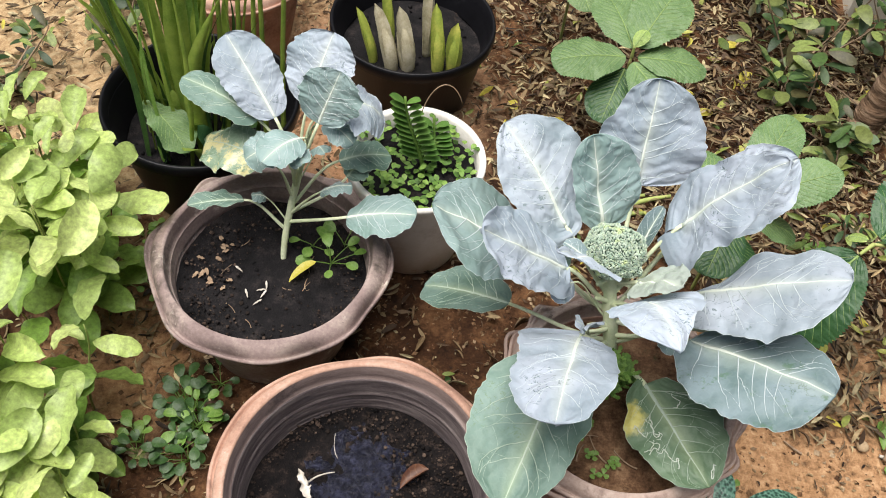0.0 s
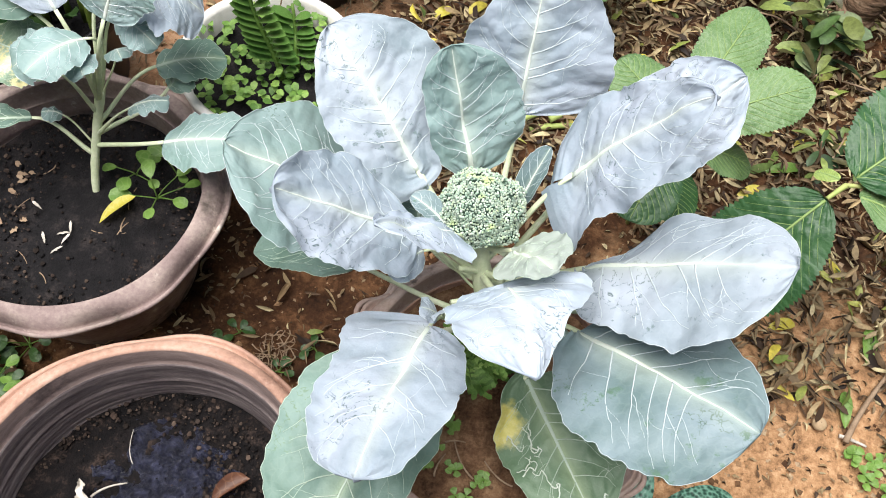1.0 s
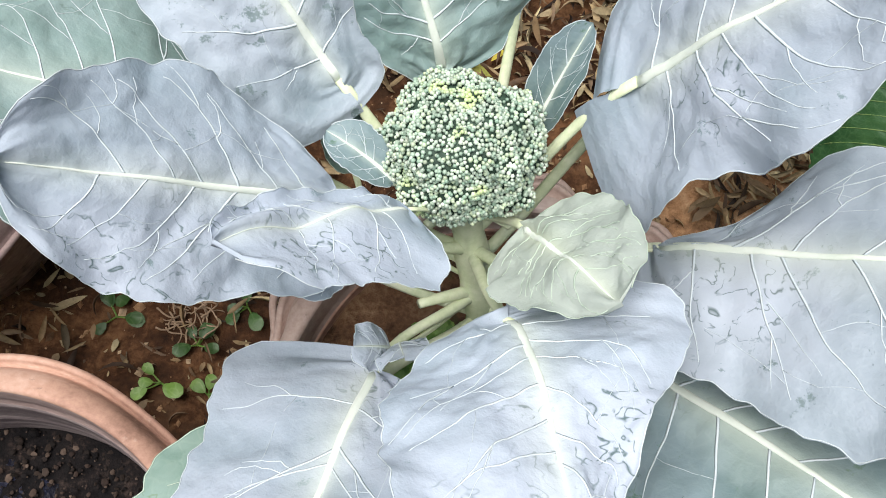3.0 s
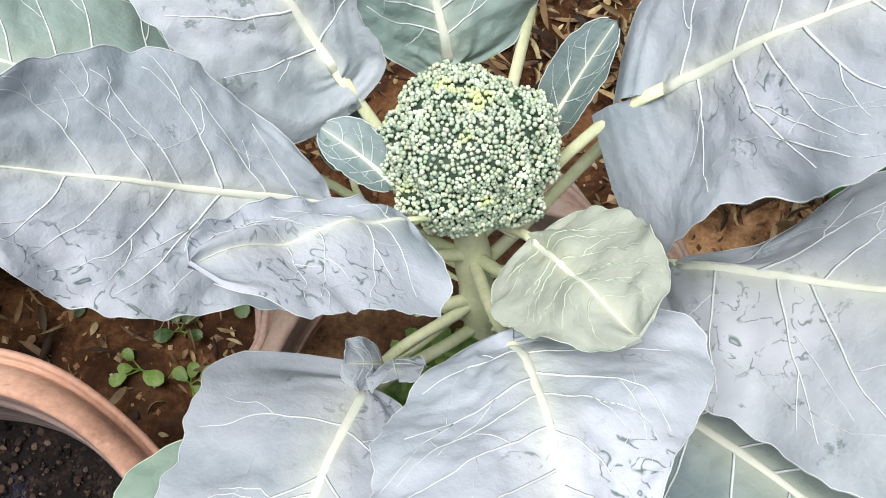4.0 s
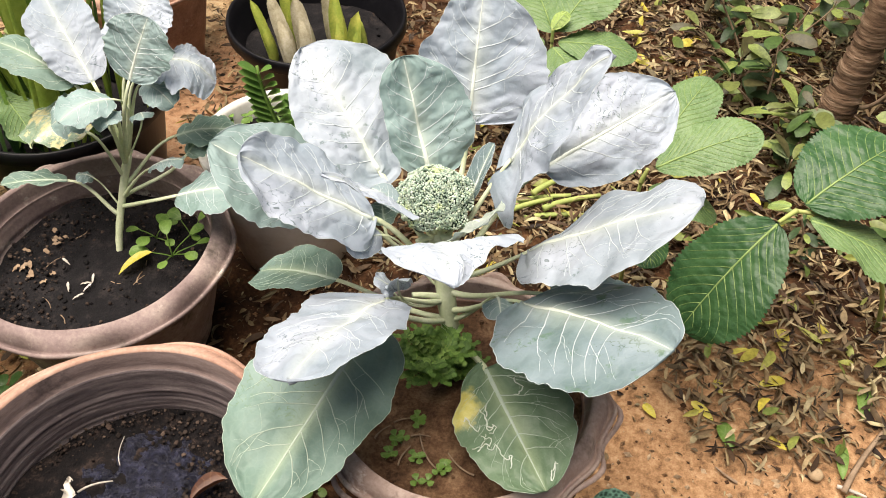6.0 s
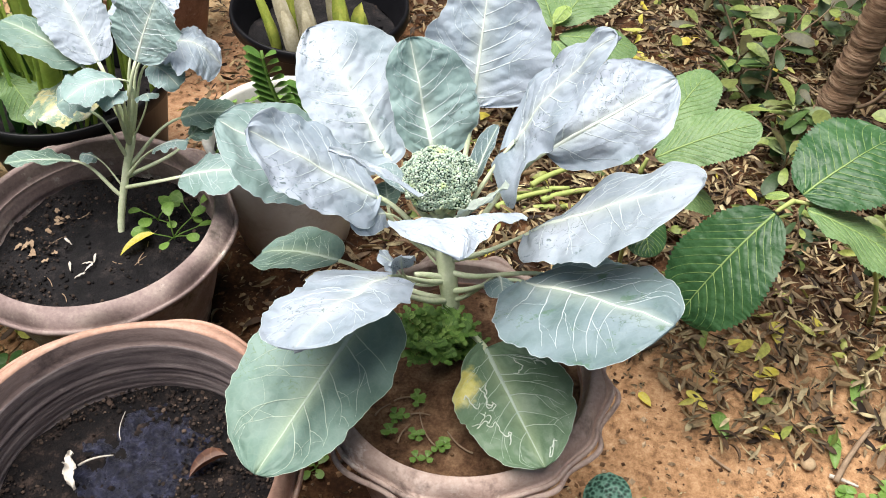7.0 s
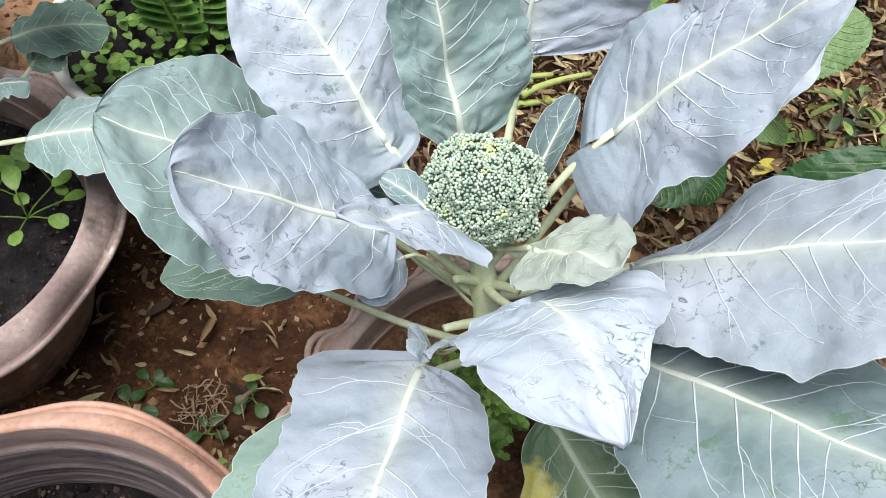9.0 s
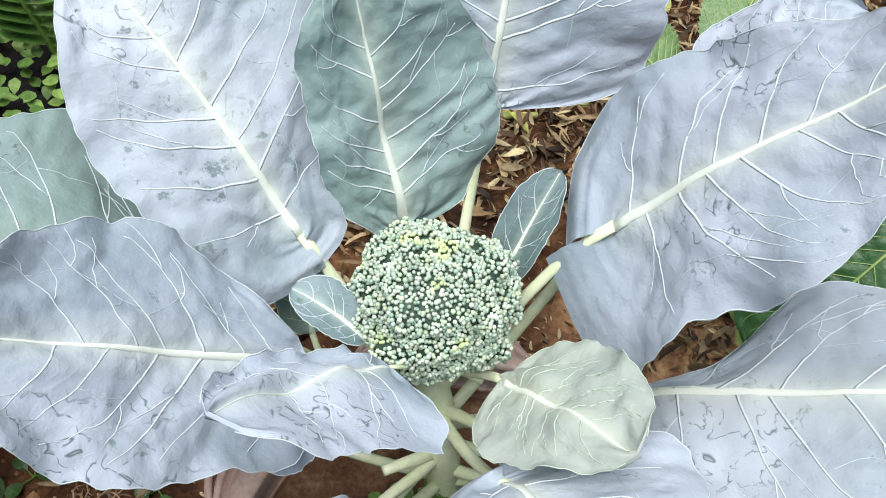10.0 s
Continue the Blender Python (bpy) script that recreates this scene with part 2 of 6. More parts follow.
M_CLAY_E = mottled("orange_clay", [(0.25, (0.21, 0.115, 0.085)), (0.5, (0.41, 0.245, 0.18)), (0.75, (0.54, 0.37, 0.295))], 8, 150, 0.8, 0.35, 0.002,
                   [((0.24, 0.15, 0.115), 9, 0.56), ((0.62, 0.49, 0.41), 20, 0.62), ((0.16, 0.10, 0.08), 50, 0.66)])
# greyer, streaked clay, also darkened for the shade inside the pot
M_CLAY_IN = mottled("shaded_grey_clay_inside", [(0.3, (0.060, 0.047, 0.050)), (0.5, (0.150, 0.120, 0.120)), (0.7, (0.28, 0.235, 0.225))], 11, 150, 0.75, 0.5, 0.002,
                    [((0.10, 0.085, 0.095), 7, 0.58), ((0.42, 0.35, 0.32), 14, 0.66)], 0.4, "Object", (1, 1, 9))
M_BLACK = mottled("black_plastic", [(0.2, (0.004, 0.004, 0.005)), (0.6, (0.008, 0.008, 0.010)), (0.85, (0.022, 0.022, 0.025))], 6, 90, 0.38, 0.1, 0.001, None, 0.16)
M_WHITE = mottled("chalky_white_pot", [(0.2, (0.5, 0.47, 0.42)), (0.5, (0.72, 0.70, 0.66)), (0.8, (0.8, 0.79, 0.77))], 8, 100, 0.6, 0.2, 0.001,
                  [((0.35, 0.26, 0.19), 6, 0.63)])
M_BLUE = leafy("glaucous_leaf", (0.19, 0.26, 0.30), (0.28, 0.35, 0.41), 0.55, (0.45, 0.505, 0.59), 85, (0.56, 0.62, 0.66), 0.06, 0.12, [((0.21, 0.285, 0.305), 38, 0.64), ((0.13, 0.18, 0.19), 170, 0.67)], 0.25, (0.07, 0.12, 0.12), (0.62, 0.68, 0.62))
M_DUSTY = leafy("dusty_glaucous_leaf", (0.15, 0.205, 0.23), (0.25, 0.315, 0.355), 0.55, (0.42, 0.47, 0.54), 85, (0.52, 0.57, 0.61), 0.06, 0.12, [((0.17, 0.225, 0.235), 46, 0.60), ((0.12, 0.16, 0.17), 170, 0.66)], 0.25, (0.08, 0.12, 0.12), (0.60, 0.66, 0.60))
M_TEAL = leafy("dull_teal_leaf", (0.058, 0.115, 0.098), (0.125, 0.20, 0.19), 0.45, (0.23, 0.30, 0.335), 85, (0.44, 0.52, 0.48), 0.06, 0.15, [((0.11, 0.19, 0.14), 26, 0.58), ((0.08, 0.13, 0.12), 150, 0.66)], 0.25, (0.08, 0.14, 0.10), (0.52, 0.60, 0.52))
M_PALE = leafy("pale_grey_green_leaf", (0.28, 0.345, 0.29), (0.37, 0.43, 0.37), 0.5, (0.45, 0.50, 0.46), 85, (0.56, 0.61, 0.55), 0.06, 0.15, None, 0.25, (0.16, 0.22, 0.16), (0.62, 0.68, 0.52))
M_VEIN = mottled("pale_leaf_vein", [(0.2, (0.46, 0.53, 0.56)), (0.8, (0.58, 0.64, 0.65))], 30, 200, 0.5, 0.1, 0.0005)
M_BLUEGREEN = leafy("grey_green_leaf", (0.14, 0.235, 0.205), (0.21, 0.315, 0.29), 0.5, (0.285, 0.385, 0.385), 85, (0.52, 0.60, 0.56), 0.06, 0.15, None, 0.25, (0.10, 0.17, 0.13), (0.54, 0.62, 0.54))
M_GREEN = leafy("old_green_leaf", (0.060, 0.12, 0.085), (0.115, 0.195, 0.145), 0.45, (0.19, 0.285, 0.25), 85, (0.50, 0.58, 0.45), 0.05, 0.15, None, 0.25, (0.13, 0.21, 0.12), (0.46, 0.56, 0.38))
M_EATEN = leafy("eaten_green_leaf", (0.068, 0.135, 0.066), (0.12, 0.205, 0.11), 0.45, (0.16, 0.25, 0.155), 85, (0.50, 0.58, 0.45), 0.05, 0.15, None, 0.4, None, (0.46, 0.56, 0.34))
M_RAGGED = leafy("yellowing_leaf", (0.15, 0.24, 0.15), (0.28, 0.38, 0.28), 0.5, None, 85, (0.5, 0.58, 0.45), 0.2, 0.15, [((0.60, 0.56, 0.30), 14, 0.50), ((0.66, 0.63, 0.46), 20, 0.56)])
M_RIB_DULL = mottled("dull_leaf_rib", [(0.2, (0.36, 0.46, 0.37)), (0.8, (0.52, 0.60, 0.50))], 30, 200, 0.5, 0.1, 0.0005)
M_RIB = mottled("pale_leaf_rib", [(0.2, (0.58, 0.65, 0.56)), (0.8, (0.72, 0.76, 0.70))], 30, 200, 0.45, 0.1, 0.0005)
M_STEM = mottled("pale_green_stem", [(0.2, (0.44, 0.51, 0.30)), (0.5, (0.58, 0.64, 0.43)), (0.8, (0.72, 0.75, 0.57))], 25, 200, 0.5, 0.15, 0.001,
                 [((0.35, 0.28, 0.18), 30, 0.68)])
M_HYDRANGEA = leafy("hydrangea_green", (0.014, 0.058, 0.020), (0.040, 0.110, 0.036), 0.42, None, 150, (0.07, 0.15, 0.055), 0.4, 0.12)
M_HYDRANGEA_PALE = leafy("hydrangea_pale_green", (0.085, 0.17, 0.06), (0.155, 0.255, 0.10), 0.5, None, 150, (0.28, 0.36, 0.22), 0.4, 0.2)
M_LIME = leafy("lime_leaf", (0.26, 0.42, 0.08), (0.50, 0.62, 0.20), 0.4, None, 80, (0.55, 0.65, 0.3), 0.3, 0.35)
M_FRESH = leafy("fresh_green_leaf", (0.09, 0.19, 0.03), (0.20, 0.34, 0.07), 0.42, None, 80, (0.3, 0.42, 0.14), 0.3, 0.25)
M_DARKLEAF = leafy("dark_green_leaf", (0.022, 0.06, 0.016), (0.055, 0.12, 0.03), 0.4, None, 80, (0.1, 0.18, 0.06), 0.3, 0.2)
M_STRAP = leafy("strap_leaf_green", (0.13, 0.23, 0.03), (0.33, 0.42, 0.08), 0.4, None, 80, (0.36, 0.46, 0.13), 0.2, 0.25)
M_YELLOW = leafy("yellow_fallen_leaf", (0.50, 0.42, 0.04), (0.68, 0.62, 0.12), 0.5, None, 80, (0.7, 0.66, 0.3), 0.3, 0.3)
M_TWIG = mottled("dry_twig", [(0.2, (0.16, 0.10, 0.06)), (0.8, (0.38, 0.28, 0.19))], 40, 300, 0.9, 0.4, 0.001)
M_BARK = mottled("ringed_bark", [(0.3, (0.035, 0.02, 0.013)), (0.5, (0.19, 0.115, 0.07)), (0.7, (0.40, 0.28, 0.19))], 30, 140, 0.95, 1.0, 0.01, None, 0.3, "Object", (0.25, 0.25, 2.2))
M_PAPER = mottled("pale_dry_scrap", [(0.3, (0.26, 0.23, 0.19)), (0.7, (0.62, 0.58, 0.52))], 40, 200, 0.8, 0.3, 0.001)
M_LITTER = scattered("dry_leaf_litter", [(0.018, 0.010, 0.006), (0.10, 0.058, 0.032), (0.25, 0.17, 0.085), (0.04, 0.022, 0.014), (0.44, 0.33, 0.175), (0.11, 0.068, 0.04), (0.32, 0.235, 0.125), (0.025, 0.015, 0.010), (0.56, 0.47, 0.27), (0.15, 0.10, 0.058)])
M_CRUMBS = scattered("soil_crumbs", [(0.006, 0.005, 0.005), (0.025, 0.017, 0.013), (0.012, 0.009, 0.008), (0.06, 0.04, 0.031), (0.016, 0.011, 0.010), (0.12, 0.085, 0.065), (0.009, 0.007, 0.007)], 0.9, 0.2)
M_EARTH_CRUMBS = scattered("earth_crumbs", [(0.07, 0.035, 0.018), (0.22, 0.12, 0.06), (0.36, 0.22, 0.12), (0.12, 0.065, 0.033), (0.45, 0.33, 0.21)], 0.95, 0.2)
M_BRUSH = scattered("undergrowth_leaves", [(0.03, 0.065, 0.022), (0.065, 0.125, 0.035), (0.13, 0.21, 0.055), (0.045, 0.085, 0.035), (0.28, 0.36, 0.10), (0.08, 0.075, 0.03)], 0.45, 0.4, 0.25)
M_WEED = scattered("weed_leaves", [(0.09, 0.19, 0.035), (0.16, 0.30, 0.06), (0.25, 0.40, 0.09)], 0.5, 0.3, 0.25)
M_CLAY_LIP = mottled("greyed_clay_lip", [(0.25, (0.17, 0.12, 0.11)), (0.5, (0.31, 0.23, 0.21)), (0.75, (0.45, 0.35, 0.32))], 12, 150, 0.8, 0.4, 0.002, [((0.12, 0.09, 0.085), 12, 0.58)], 0.4, "Object", (1, 1, 5))


# ---- mesh helpers ----
def part(name, verts, faces, material, parent=None, label="", smooth=True, uv=None):
    me = bpy.data.meshes.new(name)
    me.from_pydata([tuple(v) for v in verts], [], faces)
    me.materials.append(material)
    if smooth:
        me.polygons.foreach_set("use_smooth", [True] * len(me.polygons))
    if uv:
        corner = np.empty(len(me.loops), dtype=np.int32)
        me.loops.foreach_get("vertex_index", corner)
        me.uv_layers.new(name="blade").data.foreach_set("uv", np.array(uv, dtype=np.float32)[corner].ravel())
    me.update()
    ob = new(name, me)
    ob.parent = parent
    if label:
        tagged(ob, label)
    return ob


def thing(name, place, label, category, group="", kind=""):
    ob = new(name)
    ob.empty_display_size = 0.05
    ob.matrix_world = Matrix.Translation(place)
    return tagged(ob, label, category, group, kind)


def local(points, place):
    return [(p[0] - place[0], p[1] - place[1], p[2] - place[2]) for p in points]


def tube(points, radii, sides=8, cap=True):
    """A tapered tube along points."""
    pts = [Vector(p) for p in points]
    verts, faces = [], []
    n = len(pts)
    ref = Vector((0.13, 0.21, 0.97))
    for i, p in enumerate(pts):
        d = (pts[min(i + 1, n - 1)] - pts[max(i - 1, 0)]).normalized()
        if abs(d.dot(ref)) > 0.97:
            ref = Vector((0.97, 0.1, 0.2))
        a = d.cross(ref).normalized()
        b = d.cross(a)
        r = radii[i] if isinstance(radii, (list, tuple)) else radii
        for k in range(sides):
            t = 2 * math.pi * k / sides
            verts.append(p + r * (math.cos(t) * a + math.sin(t) * b))
    for i in range(n - 1):
        for k in range(sides):
            q = (k + 1) % sides
            faces.append((i * sides + k, i * sides + q, (i + 1) * sides + q, (i + 1) * sides + k))
    if cap:
        faces.append(tuple(range(sides - 1, -1, -1)))
        faces.append(tuple((n - 1) * sides + k for k in range(sides)))
    return verts, faces


def bezier(a, b, c, d, n=12):
    a, b, c, d = (Vector(v) for v in (a, b, c, d))
    return [(1 - t) ** 3 * a + 3 * t * (1 - t) ** 2 * b + 3 * t * t * (1 - t) * c + t ** 3 * d for t in (k / n for k in range(n + 1))]


def joined(pieces):
    verts, faces = [], []
    for v, f in pieces:
        o = len(verts)
        verts += list(v)
        faces += [tuple(i + o for i in q) for q in f]
    return verts, faces


def lathe(profile, segs=96, shape=None):
    """Turns a profile of (r, z) round z. shape(i, angle, r, z) may bend it."""
    verts, faces = [], []
    m = len(profile)
    for k in range(segs):
        t = 2 * math.pi * k / segs
        for i, (r, z) in enumerate(profile):
            if shape:
                r, z = shape(i, t, r, z)
            verts.append((r * math.cos(t), r * math.sin(t), z))
    for k in range(segs):
        q = (k + 1) % segs
        for i in range(m - 1):
            faces.append((k * m + i, q * m + i, q * m + i + 1, k * m + i + 1))
    return verts, faces


def sheet(f, nu, nv):
    verts = [f(u / nu, v / nv) for u in range(nu + 1) for v in range(nv + 1)]
    faces = [(u * (nv + 1) + v, (u + 1) * (nv + 1) + v, (u + 1) * (nv + 1) + v + 1, u * (nv + 1) + v + 1) for u in range(nu) for v in range(nv)]
    return verts, faces


def rough_disc(radius, z, height, seed, rings=26, segs=80):
    """A lumpy round surface of soil."""
    verts, faces = [(0, 0, z)], []
    for i in range(1, rings + 1):
        r = radius * i / rings
        for k in range(segs):
            t = 2 * math.pi * k / segs
            x, y = r * math.cos(t), r * math.sin(t)
            h = noise.fractal(Vector((x * 9 + seed, y * 9, seed * 3.1)), 1.0, 2.0, 5) * height
            verts.append((x, y, z + h))
    for k in range(segs):
        faces.append((0, 1 + k, 1 + (k + 1) % segs))
    for i in range(rings - 1):
        for k in range(segs):
            a, b = 1 + i * segs, 1 + (i + 1) * segs
            faces.append((a + k, b + k, b + (k + 1) % segs, a + (k + 1) % segs))
    return verts, faces


def clods(radius, z, count, seed, lo=0.003, hi=0.009, gap=None):
    """Small lumps lying on a pot's soil; gap (x, y, r) stays free of most of them."""
    rng = random.Random(seed)
    bm = bmesh.new()
    bmesh.ops.create_icosphere(bm, subdivisions=1, radius=1)
    bm.verts.index_update()
    shape, faces = [v.co.copy() for v in bm.verts], [tuple(v.index for v in f.verts) for f in bm.faces]
    bm.free()
    pieces = []
    while len(pieces) < count:
        r, t = radius * math.sqrt(rng.random()), rng.random() * 2 * math.pi
        x, y = r * math.cos(t), r * math.sin(t)
        if gap and math.hypot(x - gap[0], y - gap[1]) < gap[2] * rng.uniform(0.8, 1.15) and rng.random() < 0.93:
            continue
        s = lo + (hi - lo) * rng.random() ** 2.2
        sx, sy, sz = s * rng.uniform(0.6, 1.4), s * rng.uniform(0.6, 1.4), s * rng.uniform(0.5, 1.0)
        pieces.append(([(v.x * sx * rng.uniform(0.75, 1.25) + x, v.y * sy * rng.uniform(0.75, 1.25) + y, v.z * sz * rng.uniform(0.75, 1.25) + z + s * 0.25) for v in shape], faces))
    return joined(pieces)


# ---- ground ----
def ground_height(x, y):
    near = 1.0 / (1.0 + (max(0.0, math.hypot(x, y - 1.2) - 2.5)) ** 2)
    h = 0.018 * noise.fractal(Vector((x * 1.7, y * 1.7, 0.3)), 1.0, 2.0, 3) + 0.007 * noise.fractal(Vector((x * 14, y * 14, 4.0)), 1.0, 2.0, 4)
    slope = -0.05 * max(0.0, min(1.0, (y - 1.5) / 0.7)) * max(0.0, min(1.0, (0.9 - x) / 0.6))
    return near * (h + slope)


def ground_lines(lo, hi, step, far):
    inner = [lo + step * k for k in range(int((hi - lo) / step) + 1)]
    out = [step * 1.6 ** k for k in range(1, 24)]
    return [lo - o for o in reversed(out) if o < far] + inner + [hi + o for o in out if o < far]


gx, gy = ground_lines(-1.6, 2.2, 0.02, 600), ground_lines(-0.6, 3.2, 0.02, 600)
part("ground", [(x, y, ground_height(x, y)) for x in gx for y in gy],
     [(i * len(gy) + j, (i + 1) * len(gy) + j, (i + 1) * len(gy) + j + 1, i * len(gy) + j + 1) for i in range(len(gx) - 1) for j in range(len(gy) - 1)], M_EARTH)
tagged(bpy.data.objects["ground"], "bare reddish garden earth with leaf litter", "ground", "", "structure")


# ---- pots ----
def clay_pot(name, place, label, height, inner, outer, base, soil_z, clay, inside, soil, waves, ripple, thick_lip=0.022, seed=1.0, group="clay pots"):
    """A flared clay pot with a broad sloping rim whose outer edge is pinched into waves."""
    pot = thing(name, place, label, "flower pot", group)
    edge = height - thick_lip
    profile = [(base * 0.2, 0.0), (base, 0.0), (base + 0.006, 0.01)]
    for k in range(1, 9):
        f = k / 8
        profile.append((base + (inner + 0.006 - base) * f ** 0.8, 0.01 + (edge - 0.035) * f))
    n0 = len(profile)
    band = outer - inner
    profile += [(outer - 0.014, edge - 0.018), (outer - 0.004, edge - 0.010), (outer, edge - 0.003), (outer + 0.0005, edge + 0.002), (outer - 0.003, edge + 0.005), (outer - 0.006, edge + 0.002)]
    n1 = len(profile)
    profile += [(outer - 0.0085, edge - 0.008), (outer - 0.0105, edge + 0.004), (inner + 0.55 * band, height - 0.008), (inner + 0.36 * band, height - 0.004), (inner + 0.2 * band, height - 0.001),
                (inner + 0.06 * band, height), (inner, height - 0.004)]

    def shape(i, t, r, z):
        wob = 0.004 * noise.noise(Vector((math.cos(t) * 1.3, math.sin(t) * 1.3, seed)))
        if n0 <= i < n1:
            w = math.sin(waves * t + 1.1 * math.sin(2 * t + seed)) + 0.35 * noise.noise(Vector((math.cos(t) * 4, math.sin(t) * 4, seed + 7)))
            return r + ripple * (0.55 * w) + wob, z + ripple * 0.75 * w
        if i >= n1:
            w = math.sin(waves * t + 1.1 * math.sin(2 * t + seed)) * max(0.0, (n1 + 3 - i)) / 3
            return r + wob + 0.5 * ripple * w, z + 0.6 * ripple * w + wob * 0.6
        return r + wob, z
    part("body", *lathe(profile, 168, shape), clay, pot)
    lip = [(inner, height - 0.004), (inner - 0.002, height - 0.014), (inner - 0.0035, height - 0.028), (inner - 0.0035, height - 0.036), (inner - 0.007, height - 0.041)]
    part("inner_lip", *lathe(lip, 168, lambda i, t, r, z: shape(n1 + 9, t, r, z)), M_CLAY_LIP if inside is M_CLAY_IN else clay, pot)
    if waves > 10:
        # a pinched rope of clay runs round below the rim
        ring = [(outer + 0.0035 + 0.0042 * math.cos(q), edge - 0.0115 + 0.0048 * math.sin(q)) for q in (2 * math.pi * k / 10 for k in range(11))]

        def pinch(i, t, r, z):
            w = math.sin(waves * t + 1.1 * math.sin(2 * t + seed)) + 0.35 * noise.noise(Vector((math.cos(t) * 4, math.sin(t) * 4, seed + 7)))
            return r + 0.9 * ripple * w, z + 0.9 * ripple * w
        part("rope_edge", *lathe(ring, 168, pinch), clay, pot)
    inner_profile = [(inner - 0.006, height - 0.040)]
    for k in range(1, 73):
        z = height - 0.040 - (height - 0.04 - soil_z + 0.01) * k / 72
        groove = 0.0006 * math.sin(z * 480 + 3 * math.sin(z * 70)) * (0.6 + noise.noise(Vector((z * 25, 3, seed)))) + 0.0015 * noise.noise(Vector((z * 60, seed, 0)))
        groove -= 0.004
        inner_profile.append((inner - 0.004 - (inner - base) * 0.42 * (k / 72) * (height - soil_z) / height + groove, z))
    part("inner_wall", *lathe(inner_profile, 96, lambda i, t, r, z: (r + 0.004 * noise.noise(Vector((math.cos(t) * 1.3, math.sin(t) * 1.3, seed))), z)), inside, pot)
    rs = inner_profile[-1][0] + 0.002
    part("soil", *joined([rough_disc(rs, soil_z, 0.012, seed), clods(rs * 0.97, soil_z + 0.002, 120, int(seed * 10), 0.0015, 0.0055)]), soil, pot)
    if soil is not M_SOIL_RED:
        near = (-0.06, 0.05, 0.10) if soil is M_SOIL_CRUMB else (0.03, -0.02, 0.12)
        tagged(part("soil_crumb", *clods(rs * 0.98, soil_z + 0.003, 3000 if soil is M_SOIL_CRUMB else 1300, int(seed * 31), 0.0008, 0.0038, near), M_CRUMBS, pot, smooth=False), "loose dark brown soil crumbs", kind="stuff")
    return pot


def black_pot(place, height, radius, soil_z, label, seed):
    pot = thing("nursery_pot", place, label, "flower pot", "black nursery pots")
    b = radius * 0.72
    profile = [(b * 0.2, 0), (b, 0), (b + 0.004, 0.006), (radius - 0.016, height - 0.034), (radius - 0.004, height - 0.034), (radius, height - 0.030), (radius, height - 0.008),
               (radius - 0.002, height - 0.001), (radius - 0.006, height), (radius - 0.010, height - 0.002), (radius - 0.014, height - 0.03)]
    for k in range(1, 7):
        f = k / 6
        profile.append((radius - 0.016 - (radius - b) * 0.9 * f * (height - soil_z) / height, height - 0.03 - (height - 0.03 - soil_z) * f))
    part("body", *lathe(profile, 96, lambda i, t, r, z: (r * (1 + 0.012 * math.sin(2 * t + seed)), z)), M_BLACK, pot)
    part("soil", *joined([rough_disc(profile[-1][0] * 1.02, soil_z, 0.014, seed), clods(profile[-1][0] * 0.9, soil_z, 50, int(seed * 7))]), M_SOIL_BLACK, pot)
    return pot


POT_M, POT_L, POT_E = (0.495, 0.958, 0.0), (-0.230, 1.174, 0.0), (0.079, 0.695, 0.0)
clay_pot("clay_pot", POT_M, "weathered pink clay pot with a scalloped rim holding broccoli", 0.385, 0.188, 0.220, 0.135, 0.332, M_CLAY_M, M_CLAY_E, M_SOIL_RED, 14, 0.009, 0.026, 1.3)
clay_pot("clay_pot", POT_L, "grey stained clay pot with a wavy rim and black soil", 0.290, 0.212, 0.250, 0.155, 0.205, M_CLAY_L, M_CLAY_L, M_SOIL_BLACK, 8, 0.013, 0.03, 2.1)
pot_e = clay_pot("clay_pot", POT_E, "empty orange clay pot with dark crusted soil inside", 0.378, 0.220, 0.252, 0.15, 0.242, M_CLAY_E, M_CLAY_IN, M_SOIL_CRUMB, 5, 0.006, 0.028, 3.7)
POT_BL, POT_B, POT_W = (-0.52, 1.57, 0.0), (-0.107, 2.05, -0.05), (0.012, 1.492, 0.0)
black_pot(POT_BL, 0.28, 0.228, 0.16, "black plastic nursery pot holding strap-leaved lilies", 1.0)
black_pot(POT_B, 0.27, 0.222, 0.18, "black plastic nursery pot with thick cut stems", 2.0)


def white_pot():
    pot = thing("white_pot", POT_W, "chalky white round pot holding a fleshy green plant", "flower pot")
    profile = [(0.03, 0), (0.11, 0), (0.118, 0.008), (0.138, 0.1), (0.15, 0.2), (0.156, 0.28), (0.160, 0.295), (0.158, 0.302), (0.150, 0.302), (0.144, 0.294), (0.140, 0.25), (0.138, 0.24)]
    part("body", *lathe(profile, 96), M_WHITE, pot)
    part("soil", *rough_disc(0.141, 0.25, 0.012, 5.0), M_SOIL_BLACK, pot)


white_pot()


# ---- broccoli ----
def frame_of(base, tip, tilt):
    """Along, right-hand side and upper normal of a leaf; tilt lifts its right edge."""
    a = (Vector(tip) - Vector(base)).normalized()
    s = a.cross(Vector((0, 0, 1))).normalized()
    n = s.cross(a)
    c, d = math.cos(radians(tilt)), math.sin(radians(tilt))
    s = c * s + d * n
    return a, s, s.cross(a)


